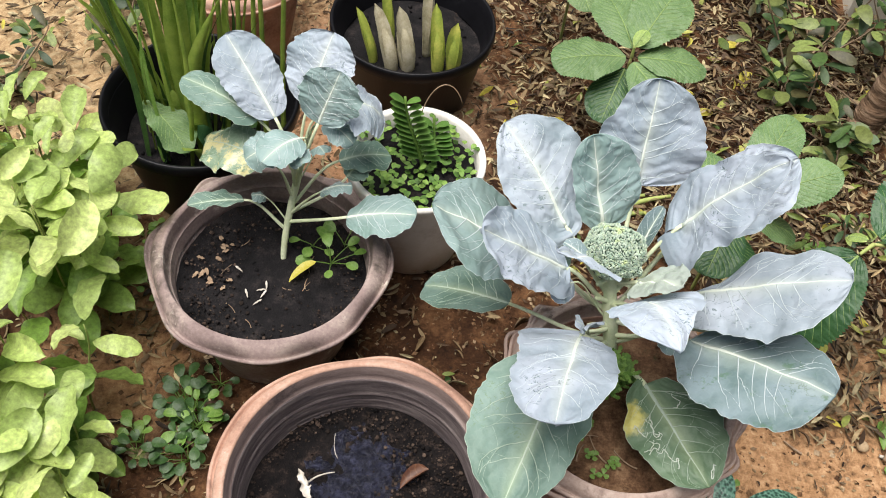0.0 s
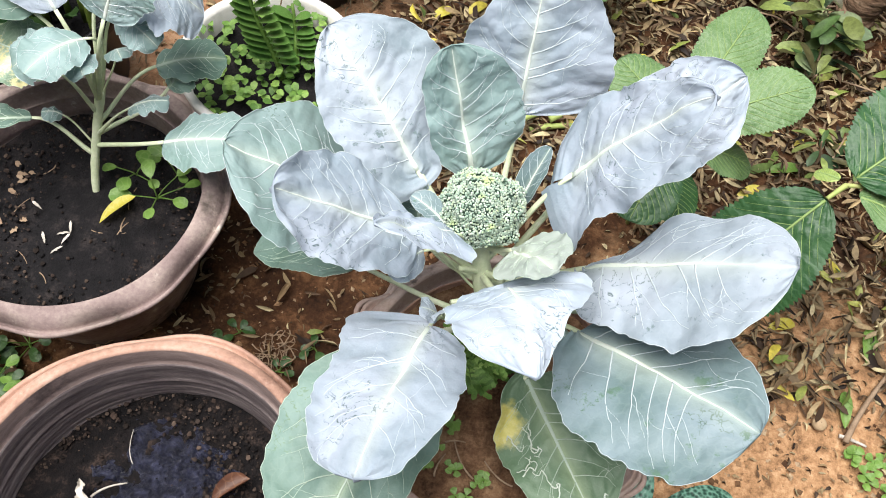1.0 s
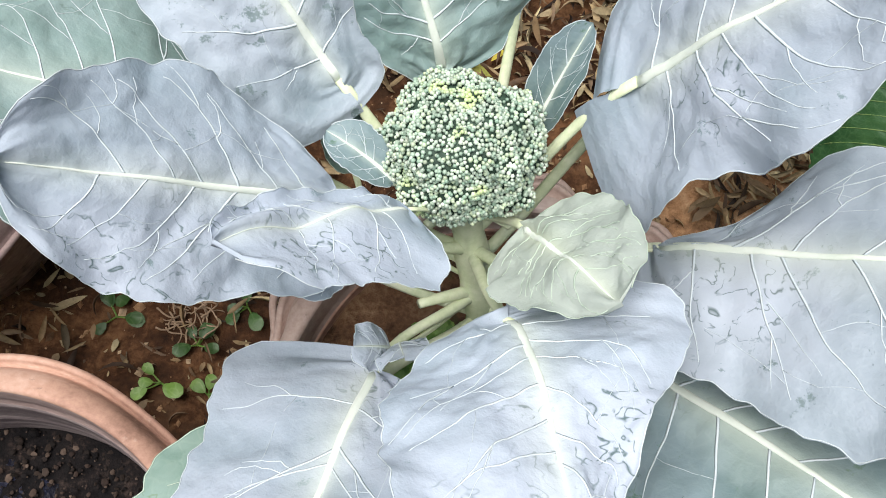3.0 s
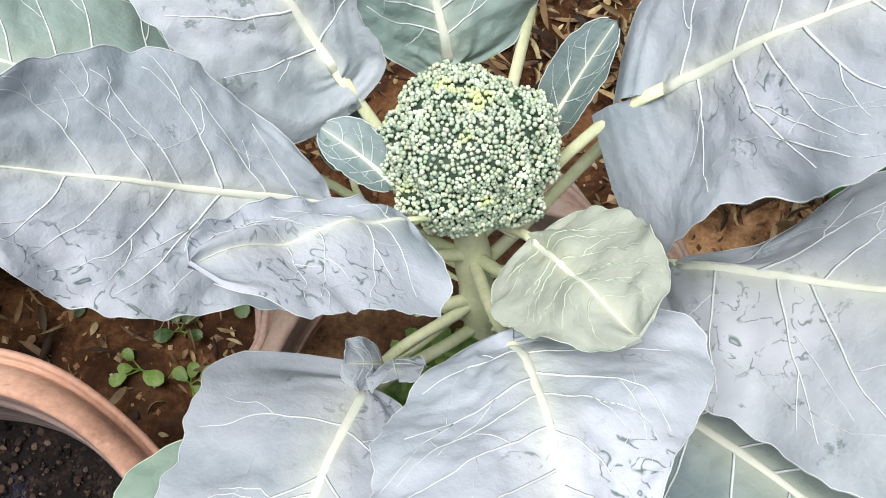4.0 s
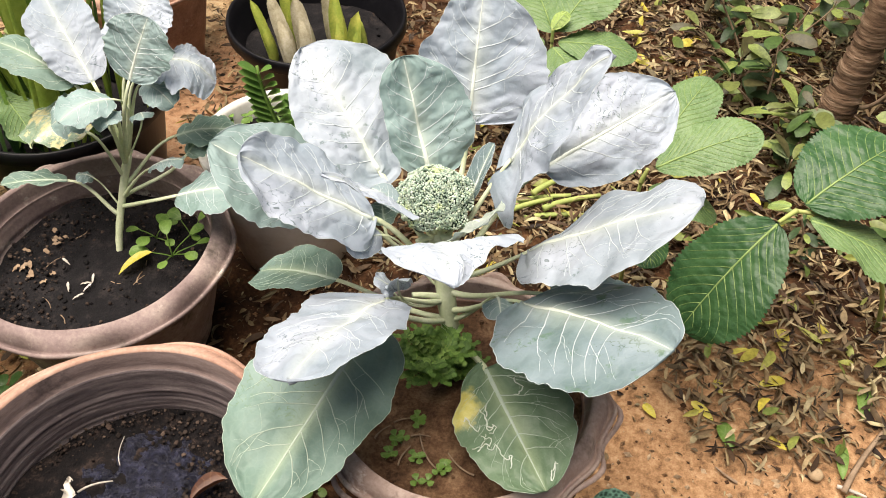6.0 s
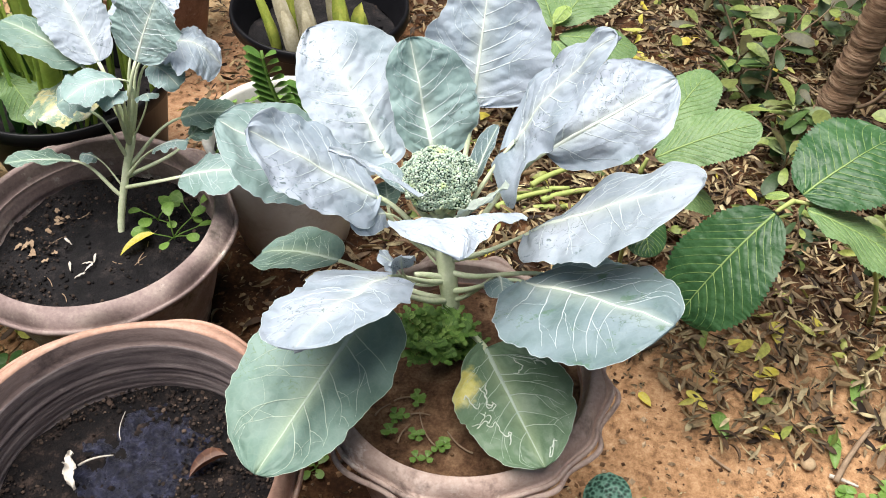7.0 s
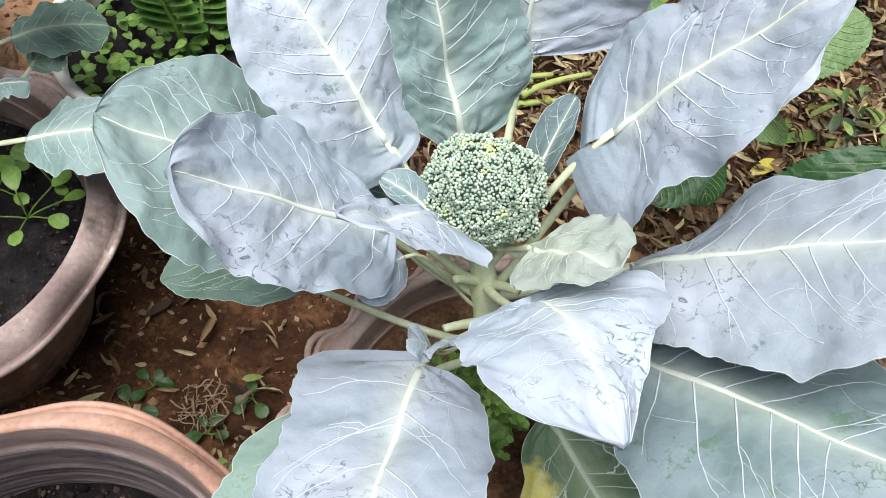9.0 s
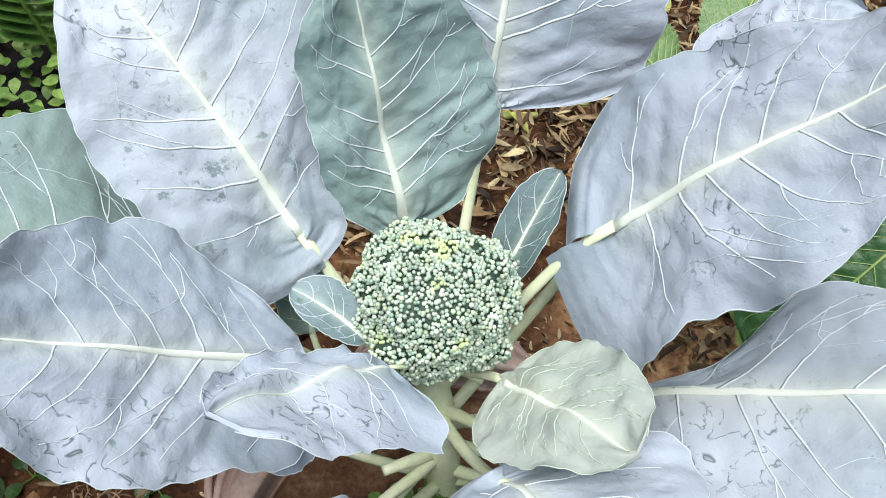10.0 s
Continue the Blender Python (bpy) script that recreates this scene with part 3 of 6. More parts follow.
def blade(base, tip, width, tilt=0.0, bend=0.0, cup=0.1, wave=0.05, seed=0.0, full=0.36, point=2.8, notch=0.08, quilt=0.0):
    """The surface of a leaf as a function of u along it and v across it (-1 left, 1 right)."""
    base, tip = Vector(base), Vector(tip)
    length = (tip - base).length
    a, s, n = frame_of(base, tip, tilt)

    def outline(u, side):
        w = max(0.0, u) ** full * max(0.0, 1 - u ** point) ** 0.5
        peak = (full / (full + point / 2)) ** (1 / point)
        w /= peak ** full * (1 - peak ** point) ** 0.5
        edge = noise.noise(Vector((u * 7, side * 3.7, seed))) + 0.6 * noise.noise(Vector((u * 19, side * 2.1, seed + 3)))
        return w * (1 + notch * edge)

    def at(u, v):
        side = 1.0 if v >= 0 else -1.0
        w = outline(u, side) * width / 2
        x = v * w
        m = 4 * u * (1 - u)
        up = bend * length * m
        av = abs(v)
        lift = cup * av ** 1.7 * w
        lift += wave * width * av ** 2 * (math.sin(u * 15 + side * 1.7 + seed * 2.3) * 0.6 + noise.noise(Vector((u * 6, side * 2, seed))) + 0.45 * av * noise.noise(Vector((u * 22, side * 5, seed + 2)))) * min(1, u * 4)
        lift += 0.012 * width * noise.noise(Vector((u * 9, v * 4, seed + 11)))
        lift -= 0.008 * width * math.exp(-(v / 0.09) ** 2)
        if quilt:
            lift += quilt * width * (abs(math.sin(math.pi * (u - 0.24 * av) * 6.5 + 2.2 * noise.noise(Vector((u * 5, v * 3, seed + 8))))) - 0.6) * min(1, av * 3.5) * (1 - 0.5 * av ** 3) * (0.7 + 0.8 * noise.noise(Vector((u * 4, v * 4, seed + 9))))
            lift += 0.9 * quilt * width * noise.noise(Vector((u * 24, v * 11, seed + 5)))
        x *= 1 - 0.25 * abs(cup) * av
        return base + a * (u * length) + s * x + n * (up + lift)
    return at


STATIONS = (0.0, 0.08, 0.18, 0.30, 0.42, 0.54, 0.66, 0.78, 0.88, 0.95, 1.0)


def glide(profile, u):
    """A smooth half-width at u through widths given at the stations."""
    ws = tuple(profile) + (0.0,)
    u = min(1.0, max(0.0, u))
    if u > 0.95:
        return ws[9] * math.sqrt((1 - u) / 0.05)
    i = max(k for k in range(10) if STATIONS[k] <= u)
    i = min(i, 8)
    h = STATIONS[i + 1] - STATIONS[i]
    t = (u - STATIONS[i]) / h

    def slope(k):
        lo, hi = max(0, k - 1), min(9, k + 1)
        return (ws[hi] - ws[lo]) / (STATIONS[hi] - STATIONS[lo])
    a, b, m, n = ws[i], ws[i + 1], slope(i) * h, slope(i + 1) * h
    return (2 * t ** 3 - 3 * t * t + 1) * a + (t ** 3 - 2 * t * t + t) * m + (3 * t * t - 2 * t ** 3) * b + (t ** 3 - t * t) * n


def broad_blade(base, tip, left, right, tilt=0.0, bend=0.0, cup=0.0, twist=0.0, back=(0.0, 0.0), ruffle=0.0085, seed=0.0, notch=0.06, quilt=0.0014, fold=(0.0, 0.0)):
    """A broad uneven leaf: half-widths along either side of the midrib, lobes that reach back past its foot,
    bent along and across its length; fold drops the lobe at the foot on either side."""
    base, tip = Vector(base), Vector(tip)
    length = (tip - base).length
    a, s, n = frame_of(base, tip, tilt)

    def at(u, v):
        k = 1 if v >= 0 else 0
        side = 2 * k - 1
        av = abs(v)
        edge = noise.noise(Vector((u * 9, side * 3.7, seed))) + 0.7 * noise.noise(Vector((u * 23, side * 2.1, seed + 3)))
        w = max(0.0, glide((left, right)[k], u)) * math.sqrt(min(1.0, max(0.0, u) / 0.03)) * (1 + notch * edge)
        x = v * w
        along = u * length - back[k] * length * (1 - u) ** 3 * av ** 1.6
        up = bend * length * 4 * u * (1 - u) + twist * x * (u - 0.5) + cup * x * x
        up -= fold[k] * w * av ** 1.5 * max(0.0, 1 - u / 0.35) ** 1.5
        rim = av ** 3
        up += ruffle * rim * (1.2 * noise.noise(Vector((u * 6, side * 2, seed))) + 0.22 * noise.noise(Vector((u * 14, side * 5, seed + 2)))) * min(1, u * 6)
        up += 0.008 * noise.noise(Vector((u * 4, v * 2, seed + 11)))
        up -= 0.0012 * math.exp(-(v / 0.07) ** 2)
        up += quilt * (abs(math.sin(math.pi * (u - 0.24 * av) * 6.5 + 2.2 * noise.noise(Vector((u * 5, v * 3, seed + 8))))) - 0.6) * 1.6 * min(1, av * 3.5) * (1 - 0.6 * rim) * (0.7 + 0.9 * noise.noise(Vector((u * 4, v * 4, seed + 9))))
        up += quilt * 0.9 * noise.noise(Vector((u * 20, v * 9, seed + 5)))
        return base + a * along + s * x + n * up
    return at


def normal_of(at, u, v):
    e = 0.01
    d1 = at(min(1, u + e), v) - at(max(0, u - e), v)
    d2 = at(u, min(1, v + e)) - at(u, max(-1, v - e))
    n = d2.cross(d1)
    return n.normalized() if n.length > 1e-12 else Vector((0, 0, 1))


def flat_tube(points, normals, half_width, half_height, sides=4):
    """A tapered tube, flattened along the normals: a vein or rib that lies in a leaf."""
    n = len(points)
    verts, faces = [], []
    for i, p in enumerate(points):
        d = (points[min(i + 1, n - 1)] - points[max(i - 1, 0)]).normalized()
        a = d.cross(normals[i])
        a = a.normalized() if a.length > 1e-9 else Vector((1, 0, 0))
        b = a.cross(d)
        for k in range(sides):
            t = 2 * math.pi * k / sides
            verts.append(p + a * (half_width[i] * math.cos(t)) + b * (half_height[i] * math.sin(t)))
    for i in range(n - 1):
        for k in range(sides):
            q = (k + 1) % sides
            faces.append((i * sides + k, i * sides + q, (i + 1) * sides + q, (i + 1) * sides + k))
    faces.append(tuple(range(sides - 1, -1, -1)))
    faces.append(tuple((n - 1) * sides + k for k in range(sides)))
    return verts, faces


def vein_on(at, way, r0, r1, height=0.16, lift=0.0001):
    """A flat vein along a way of (u, v) on a leaf."""
    way = [(min(0.99, max(0.01, u)), min(0.995, max(-0.995, v))) for u, v in way]
    n = len(way) - 1
    normals = [normal_of(at, u, v) for u, v in way]
    widths = [r0 + (r1 - r0) * k / n for k in range(n + 1)]
    return flat_tube([at(u, v) + lift * q for (u, v), q in zip(way, normals)], normals, widths, [w * height + 0.0002 for w in widths])


def vein_net(at, count, seed, thick=0.0016, reach=0.9):
    """Side veins that bend and fork towards the edge, thin links between them, and a thin pale margin, lying flat in a leaf."""
    rng = random.Random(seed)
    pieces = []
    for side in (-1, 1):
        runs = []
        for k in range(count):
            u0 = 0.04 + 0.72 * (k + 0.5 + rng.uniform(-0.34, 0.34)) / count
            rise = (0.26 - 0.08 * u0) * rng.uniform(0.7, 1.35) * (0.5 if k == 0 else 1.0)
            end = reach * rng.uniform(0.84, 1.0)
            wig, bow, sway = rng.uniform(0, 9), rng.uniform(0.02, 0.16), rng.uniform(0.002, 0.009)

            def run(v, u0=u0, rise=rise, wig=wig, bow=bow, sway=sway):
                return u0 + rise * v + bow * v ** 3 + sway * math.sin(v * 6 + wig) * min(1, v * 4) + 0.5 * sway * math.sin(v * 17 + wig)
            r0 = thick * (1.15 - 0.6 * u0) * rng.uniform(0.75, 1.15)
            pieces.append(vein_on(at, [(run(j / 22 * end), side * j / 22 * end) for j in range(23)], r0, r0 * 0.22))
            for fork, sign in ((rng.uniform(0.22, 0.45), rng.choice((-1, 1))), (rng.uniform(0.5, 0.7), rng.choice((-1, 1))))[:rng.choice((0, 1, 1, 2))]:
                turn = sign * rng.uniform(0.16, 0.36)
                stop = min(0.96, fork + rng.uniform(0.25, 0.42))
                way = [(run(fork + (stop - fork) * j / 8) + turn * (stop - fork) * (j / 8) ** rng.uniform(0.7, 0.9), side * (fork + (stop - fork) * j / 8)) for j in range(9)]
                pieces.append(vein_on(at, way, r0 * 0.5, r0 * 0.12))
            runs.append(run)
        for lower, upper in zip(runs, runs[1:]):
            v0 = rng.uniform(0.35, 0.75)
            v1 = min(0.9, max(0.2, v0 + rng.uniform(-0.2, 0.2)))
            kink = rng.uniform(-0.06, 0.06)
            way = [(lower(v0) + (upper(v1) - lower(v0)) * q, side * (v0 + (v1 - v0) * q + kink * math.sin(math.pi * q))) for q in (j / 6 for j in range(7))]
            pieces.append(vein_on(at, way, thick * 0.14, thick * 0.14))
        pieces.append(vein_on(at, [(0.02 + 0.965 * j / 60, side * 0.994) for j in range(61)], 0.00036, 0.00036))
    return joined(pieces)


def insect_trail(at, seed, count):
    """Pale winding mines eaten by larvae under the skin of a leaf."""
    rng = random.Random(seed)
    pieces = []
    for _ in range(count):
        u, v, a = rng.uniform(0.1, 0.9), rng.choice((-1, 1)) * rng.uniform(0.4, 0.85), rng.uniform(0, 6.28)
        way = []
        for j in range(rng.randrange(14, 30)):
            way.append((u, v))
            a += rng.gauss(0, 0.75)
            u, v = min(0.95, max(0.06, u + 0.017 * math.cos(a))), min(0.92, max(-0.92, v + 0.034 * math.sin(a)))
        pieces.append(vein_on(at, way, 0.0006, 0.0011))
    return joined(pieces)


def broccoli_leaf(plant, joint, base, tip, width, material, tilt=0.0, bend=0.0, cup=0.1, wave=0.05, seed=0.0, label="", rib=0.0029, stalk=0.0046, sag=0.03, veins=5, trails=0, hook=0.35, **more):
    """A plain leaf of an even outline, as a part of the plant."""
    at = blade(base, tip, width, tilt, bend, cup, wave, seed, quilt=0.008, **more)
    return dressed_leaf(plant, at, joint, base, width, material, seed, label, rib, stalk, sag, veins, trails, hook)


def broad_leaf(plant, joint, base, tip, left, right, material, seed, label, rib=0.0034, stalk=0.0050, sag=0.02, veins=6, trails=0, hook=0.35, **more):
    """A broad leaf with its own uneven outline, as a part of the plant."""
    at = broad_blade(base, tip, left, right, seed=seed, **more)
    return dressed_leaf(plant, at, joint, base, max(left) + max(right), material, seed, label, rib, stalk, sag, veins, trails, hook)


def dressed_leaf(plant, at, joint, base, width, material, seed, label, rib, stalk, sag, veins, trails, hook):
    """One leaf: blade, with its stalk and midrib, and its side veins."""
    origin = plant.matrix_world.translation
    nu, nv = (88, 56) if width > 0.1 else (36, 26)
    vs, fs = sheet(lambda u, v: at(u, 2 * v - 1), nu, nv)
    leaf = part("leaf", local(vs, origin), fs, material, plant, label, uv=[(p / nu, q / nv) for p in range(nu + 1) for q in range(nv + 1)])
    b, j = Vector(base), Vector(joint)
    ahead = (at(0.12, 0) - b).normalized()
    reach = (b - j).length
    stem = bezier(j, j + (b - j) * 0.35 + Vector((0, 0, -sag)), b - ahead * reach * hook, b, 10)
    foot = normal_of(at, 0.06, 0)
    wide = [stalk + (rib * 1.15 - stalk) * k / 10 for k in range(11)]
    high = [stalk + (rib * 0.55 - stalk) * k / 10 for k in range(11)]
    vs, fs = flat_tube(stem, [foot] * 11, wide, high, 10)
    part("stalk", local(vs, origin), fs, M_STEM, leaf)
    us = [0.97 * k / 26 for k in range(27)]
    taper = [rib * (1.15 - 1.05 * (k / 26) ** 0.8) for k in range(27)]
    vs, fs = flat_tube([at(u, 0) for u in us], [normal_of(at, max(u, 0.03), 0) for u in us], taper, [0.0005 + 0.28 * r for r in taper], 10)
    part("midrib", local(vs, origin), fs, M_RIB if material in (M_BLUE, M_BLUEGREEN, M_DUSTY, M_TEAL, M_PALE) else M_RIB_DULL, leaf)
    if veins:
        vs, fs = vein_net(at, veins, int(seed * 10) + 3, 0.0004 + 0.0038 * width)
        part("venation", local(vs, origin), fs, M_VEIN if material in (M_BLUE, M_BLUEGREEN, M_DUSTY, M_TEAL) else M_RIB_DULL, leaf)
    if trails:
        for k in range(trails):
            vs, fs = insect_trail(at, 8 + k, 1)
            part("insect_trail", local(vs, origin), fs, M_RIB, leaf, "pale winding insect trail")
    return leaf


def broccoli_head(plant, place, radius):
    """A domed head of tight clusters of tiny buds."""
    rng = random.Random(5)
    origin = plant.matrix_world.translation
    c = Vector(place)
    lobes = []
    for k in range(30):
        z = 1 - (k + 0.5) / 30 * 1.35
        t = k * 2.39996
        r = math.sqrt(max(0, 1 - z * z))
        lobes.append(Vector((r * math.cos(t) + rng.uniform(-0.2, 0.2), r * math.sin(t) + rng.uniform(-0.2, 0.2), z)).normalized())

    def reach(d):
        near = sorted((d.dot(q) for q in lobes), reverse=True)
        swell = min(1.0, (near[0] - near[1]) / 0.10)
        edge = 1 + 0.2 * noise.noise(d * 1.7 + Vector((3, 1, 7))) + 0.12 * noise.noise(d * 3.6)
        return edge * (0.89 + 0.12 * swell ** 0.6)

    def squash(p):
        return Vector((p.x, p.y, p.z * 0.82))
    bud = bmesh.new()
    bmesh.ops.create_icosphere(bud, subdivisions=1, radius=1)
    bud.verts.index_update()
    bv, bf = [v.co.copy() for v in bud.verts], [tuple(v.index for v in f.verts) for f in bud.faces]
    bud.free()
    pieces = []
    total = 3300
    for i in range(total):
        z = 1 - 1.42 * (i + 0.5) / total
        t = i * 2.39996
        r = math.sqrt(1 - z * z)
        d = Vector((r * math.cos(t), r * math.sin(t), z)) + Vector((rng.gauss(0, 0.012), rng.gauss(0, 0.012), rng.gauss(0, 0.012)))
        d.normalize()
        p = squash(d * radius * reach(d) * rng.uniform(0.965, 1.025))
        s = rng.choice((0.0013, 0.0015, 0.0017, 0.0018)) * rng.uniform(0.9, 1.1)
        pieces.append(([c + p + Vector((v.x * s, v.y * s, v.z * s * 1.15)) - origin for v in bv], bf))
    head = part("head", *joined(pieces), M_BUDS, plant, "tight pale green broccoli head of tiny buds")
    # inner body, coloured dark so the gaps between buds read as shaded
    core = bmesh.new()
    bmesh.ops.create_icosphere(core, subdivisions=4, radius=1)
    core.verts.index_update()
    part("core", [c + squash(v.co * radius * (reach(v.co.normalized()) - 0.045)) - origin for v in core.verts], [tuple(v.index for v in f.verts) for f in core.faces], M_BUD_GAPS, head)
    core.free()
    stalks = []
    for k in range(9):
        t = k * 0.7
        stalks.append(tube(bezier(c + Vector((0, 0, -0.062)), c + Vector((0.012 * math.cos(t), 0.012 * math.sin(t), -0.05)), c + Vector((0.03 * math.cos(t), 0.03 * math.sin(t), -0.04)),
                                  c + Vector((0.034 * math.cos(t), 0.034 * math.sin(t), -0.015)), 6), 0.0055, 7))
    vs, fs = joined(stalks)
    part("floret_stalk", [v - origin for v in vs], fs, M_STEM, head)
    return head


M_BUDS = scattered("broccoli_buds", [(0.26, 0.38, 0.29), (0.42, 0.54, 0.42), (0.56, 0.66, 0.54), (0.33, 0.45, 0.35), (0.66, 0.73, 0.62), (0.48, 0.58, 0.40)], 0.4, 0.5, 0.0, ((0.56, 0.66, 0.26), 32, 0.575))
# near-black green: shade between the buds, put into the colour
M_BUD_GAPS = mottled("bud_gap_shade", [(0.2, (0.012, 0.030, 0.022)), (0.8, (0.05, 0.09, 0.06))], 60, 400, 0.7, 0.5, 0.001)

FOOT, HEAD = (0.472, 1.018, 0.33), (0.425, 1.098, 0.597)
big = thing("broccoli_plant", FOOT, "large blue-green broccoli plant with a forming head in a clay pot", "vegetable plant")
stem_line = bezier((0.472, 1.018, 0.325), (0.470, 1.02, 0.42), (0.440, 1.065, 0.48), (0.425, 1.096, 0.57), 16)
part("stem", *(lambda vf: (local(vf[0], FOOT), vf[1]))(tube(stem_line, [0.0102 + 0.003 * math.sin(math.pi * k / 16) - 0.001 * (k / 16) ** 2 + 0.0008 * (k % 3) for k in range(17)], 14)), M_STEM, big, "thick pale green stem")
broccoli_head(big, HEAD, 0.0525)


def node(h):
    return stem_line[min(16, max(0, round(h * 16)))]


BLUISH, GREYGREEN, OLD = "pale blue-grey waxy leaf with white veins", "grey-green waxy leaf with pale veins", "older dull green leaf"
# the ring of leaves at the back
broad_leaf(big, node(0.75), (0.337, 1.130, 0.603), (0.200, 1.228, 0.722),
           (0.046, 0.060, 0.063, 0.067, 0.072, 0.072, 0.063, 0.050, 0.037, 0.020), (0.028, 0.032, 0.050, 0.073, 0.092, 0.102, 0.098, 0.086, 0.066, 0.045),
           M_DUSTY, 1.0, BLUISH, tilt=8, bend=0.06, cup=-0.6, twist=0.2, back=(0.13, 0.12))
broad_leaf(big, node(0.85), (0.402, 1.159, 0.584), (0.350, 1.226, 0.734),
           (0.017, 0.026, 0.040, 0.047, 0.046, 0.045, 0.045, 0.043, 0.036, 0.025), (0.035, 0.055, 0.070, 0.080, 0.082, 0.079, 0.074, 0.062, 0.048, 0.028),
           M_BLUEGREEN, 2.0, GREYGREEN, tilt=8, cup=-0.6, back=(0.05, 0.05))
broad_leaf(big, node(0.7), (0.445, 1.224, 0.632), (0.442, 1.323, 0.794),
           (0.020, 0.034, 0.045, 0.065, 0.082, 0.080, 0.064, 0.052, 0.044, 0.030), (0.030, 0.085, 0.104, 0.108, 0.104, 0.098, 0.090, 0.078, 0.062, 0.040),
           M_BLUE, 3.0, BLUISH, tilt=-5, bend=0.03, cup=-0.5)
broad_leaf(big, node(0.75), (0.521, 1.131, 0.659), (0.632, 1.133, 0.846),
           (0.045, 0.075, 0.088, 0.084, 0.074, 0.066, 0.056, 0.044, 0.032, 0.022), (0.062, 0.084, 0.084, 0.076, 0.079, 0.079, 0.064, 0.048, 0.038, 0.024),
           M_BLUE, 4.0, BLUISH, tilt=-9, bend=0.05, cup=-1.0, back=(0.18, 0.26), ruffle=0.013, fold=(0.1, 0.25))
broad_leaf(big, node(0.6), (0.560, 1.190, 0.600), (0.728, 1.345, 0.650),
           (0.02, 0.04, 0.055, 0.065, 0.070, 0.072, 0.070, 0.060, 0.045, 0.028), (0.02, 0.04, 0.055, 0.065, 0.070, 0.072, 0.070, 0.060, 0.045, 0.028),
           M_BLUE, 5.0, BLUISH, tilt=-38, bend=0.05, cup=-0.8, ruffle=0.010)
# the leaves at the side
broad_leaf(big, node(0.65), (0.566, 1.065, 0.562), (0.763, 1.022, 0.735),
           (0.006, 0.010, 0.020, 0.052, 0.071, 0.075, 0.075, 0.071, 0.058, 0.040), (0.020, 0.060, 0.085, 0.092, 0.105, 0.111, 0.112, 0.106, 0.090, 0.064),
           M_DUSTY, 6.0, BLUISH, tilt=3, bend=0.03, cup=-0.5, twist=0.1, back=(0.0, 0.06))
broad_leaf(big, node(0.45), (0.571, 0.983, 0.549), (0.752, 0.857, 0.668),
           (0.022, 0.043, 0.061, 0.073, 0.081, 0.086, 0.082, 0.068, 0.050, 0.034), (0.035, 0.060, 0.092, 0.114, 0.118, 0.117, 0.114, 0.106, 0.096, 0.078),
           M_TEAL, 7.0, GREYGREEN, tilt=1, bend=0.03, cup=-0.5, twist=-0.2, back=(0.0, 0.04))
broad_leaf(big, node(0.7), (0.349, 1.052, 0.588), (0.199, 0.995, 0.722),
           (0.036, 0.058, 0.064, 0.063, 0.065, 0.069, 0.066, 0.058, 0.047, 0.033), (0.012, 0.022, 0.038, 0.056, 0.068, 0.072, 0.066, 0.056, 0.045, 0.032),
           M_BLUE, 12.0, BLUISH, tilt=14, cup=-0.2, twist=0.03, back=(0.03, 0.0))
broad_leaf(big, node(0.6), (0.295, 1.085, 0.558), (0.109, 1.083, 0.651),
           (0.020, 0.040, 0.060, 0.088, 0.104, 0.112, 0.104, 0.085, 0.060, 0.035), (0.030, 0.050, 0.080, 0.102, 0.116, 0.120, 0.112, 0.094, 0.070, 0.045),
           M_BLUEGREEN, 13.0, GREYGREEN, tilt=-9, bend=0.02, cup=-0.3)
# the leaves at the front
broad_leaf(big, node(0.7), (0.469, 0.984, 0.615), (0.509, 0.841, 0.728),
           (0.050, 0.076, 0.092, 0.090, 0.076, 0.058, 0.042, 0.028, 0.017, 0.009), (0.012, 0.034, 0.052, 0.068, 0.078, 0.083, 0.082, 0.077, 0.067, 0.050),
           M_BLUE, 8.0, BLUISH, tilt=2, bend=0.165, cup=-1.2, twist=0.65, back=(0.10, 0.07))
broad_leaf(big, node(0.5), (0.390, 0.954, 0.539), (0.354, 0.724, 0.664),
           (0.015, 0.039, 0.057, 0.066, 0.074, 0.075, 0.072, 0.062, 0.051, 0.042), (0.070, 0.098, 0.098, 0.088, 0.084, 0.086, 0.083, 0.073, 0.060, 0.048),
           M_BLUE, 9.0, BLUISH, tilt=-16, bend=0.05, cup=-0.2, twist=-0.09, back=(0.01, 0.075))
broad_leaf(big, node(0.35), (0.373, 0.914, 0.512), (0.309, 0.660, 0.486),
           (0.027, 0.060, 0.070, 0.080, 0.076, 0.072, 0.068, 0.058, 0.042, 0.026), (0.055, 0.075, 0.098, 0.108, 0.108, 0.104, 0.098, 0.083, 0.060, 0.036),
           M_GREEN, 10.0, OLD, tilt=8, cup=-0.9, twist=-0.2, back=(0.10, 0.0))
EATEN = dict(left=(0.035, 0.044, 0.058, 0.074, 0.083, 0.084, 0.077, 0.064, 0.046, 0.030), right=(0.010, 0.040, 0.050, 0.074, 0.076, 0.069, 0.063, 0.057, 0.046, 0.027), tilt=-17, bend=0.03, cup=-0.6, twist=0.2, back=(0.0, 0.09))
pale_patch(M_EATEN, broad_blade((0.530, 0.962, 0.415), (0.642, 0.789, 0.425), seed=11.0, **EATEN)(0.24, 0.9) - Vector(FOOT), 0.032, ((0.55, 0.50, 0.10), (0.68, 0.62, 0.20), (0.74, 0.70, 0.42)), 40)
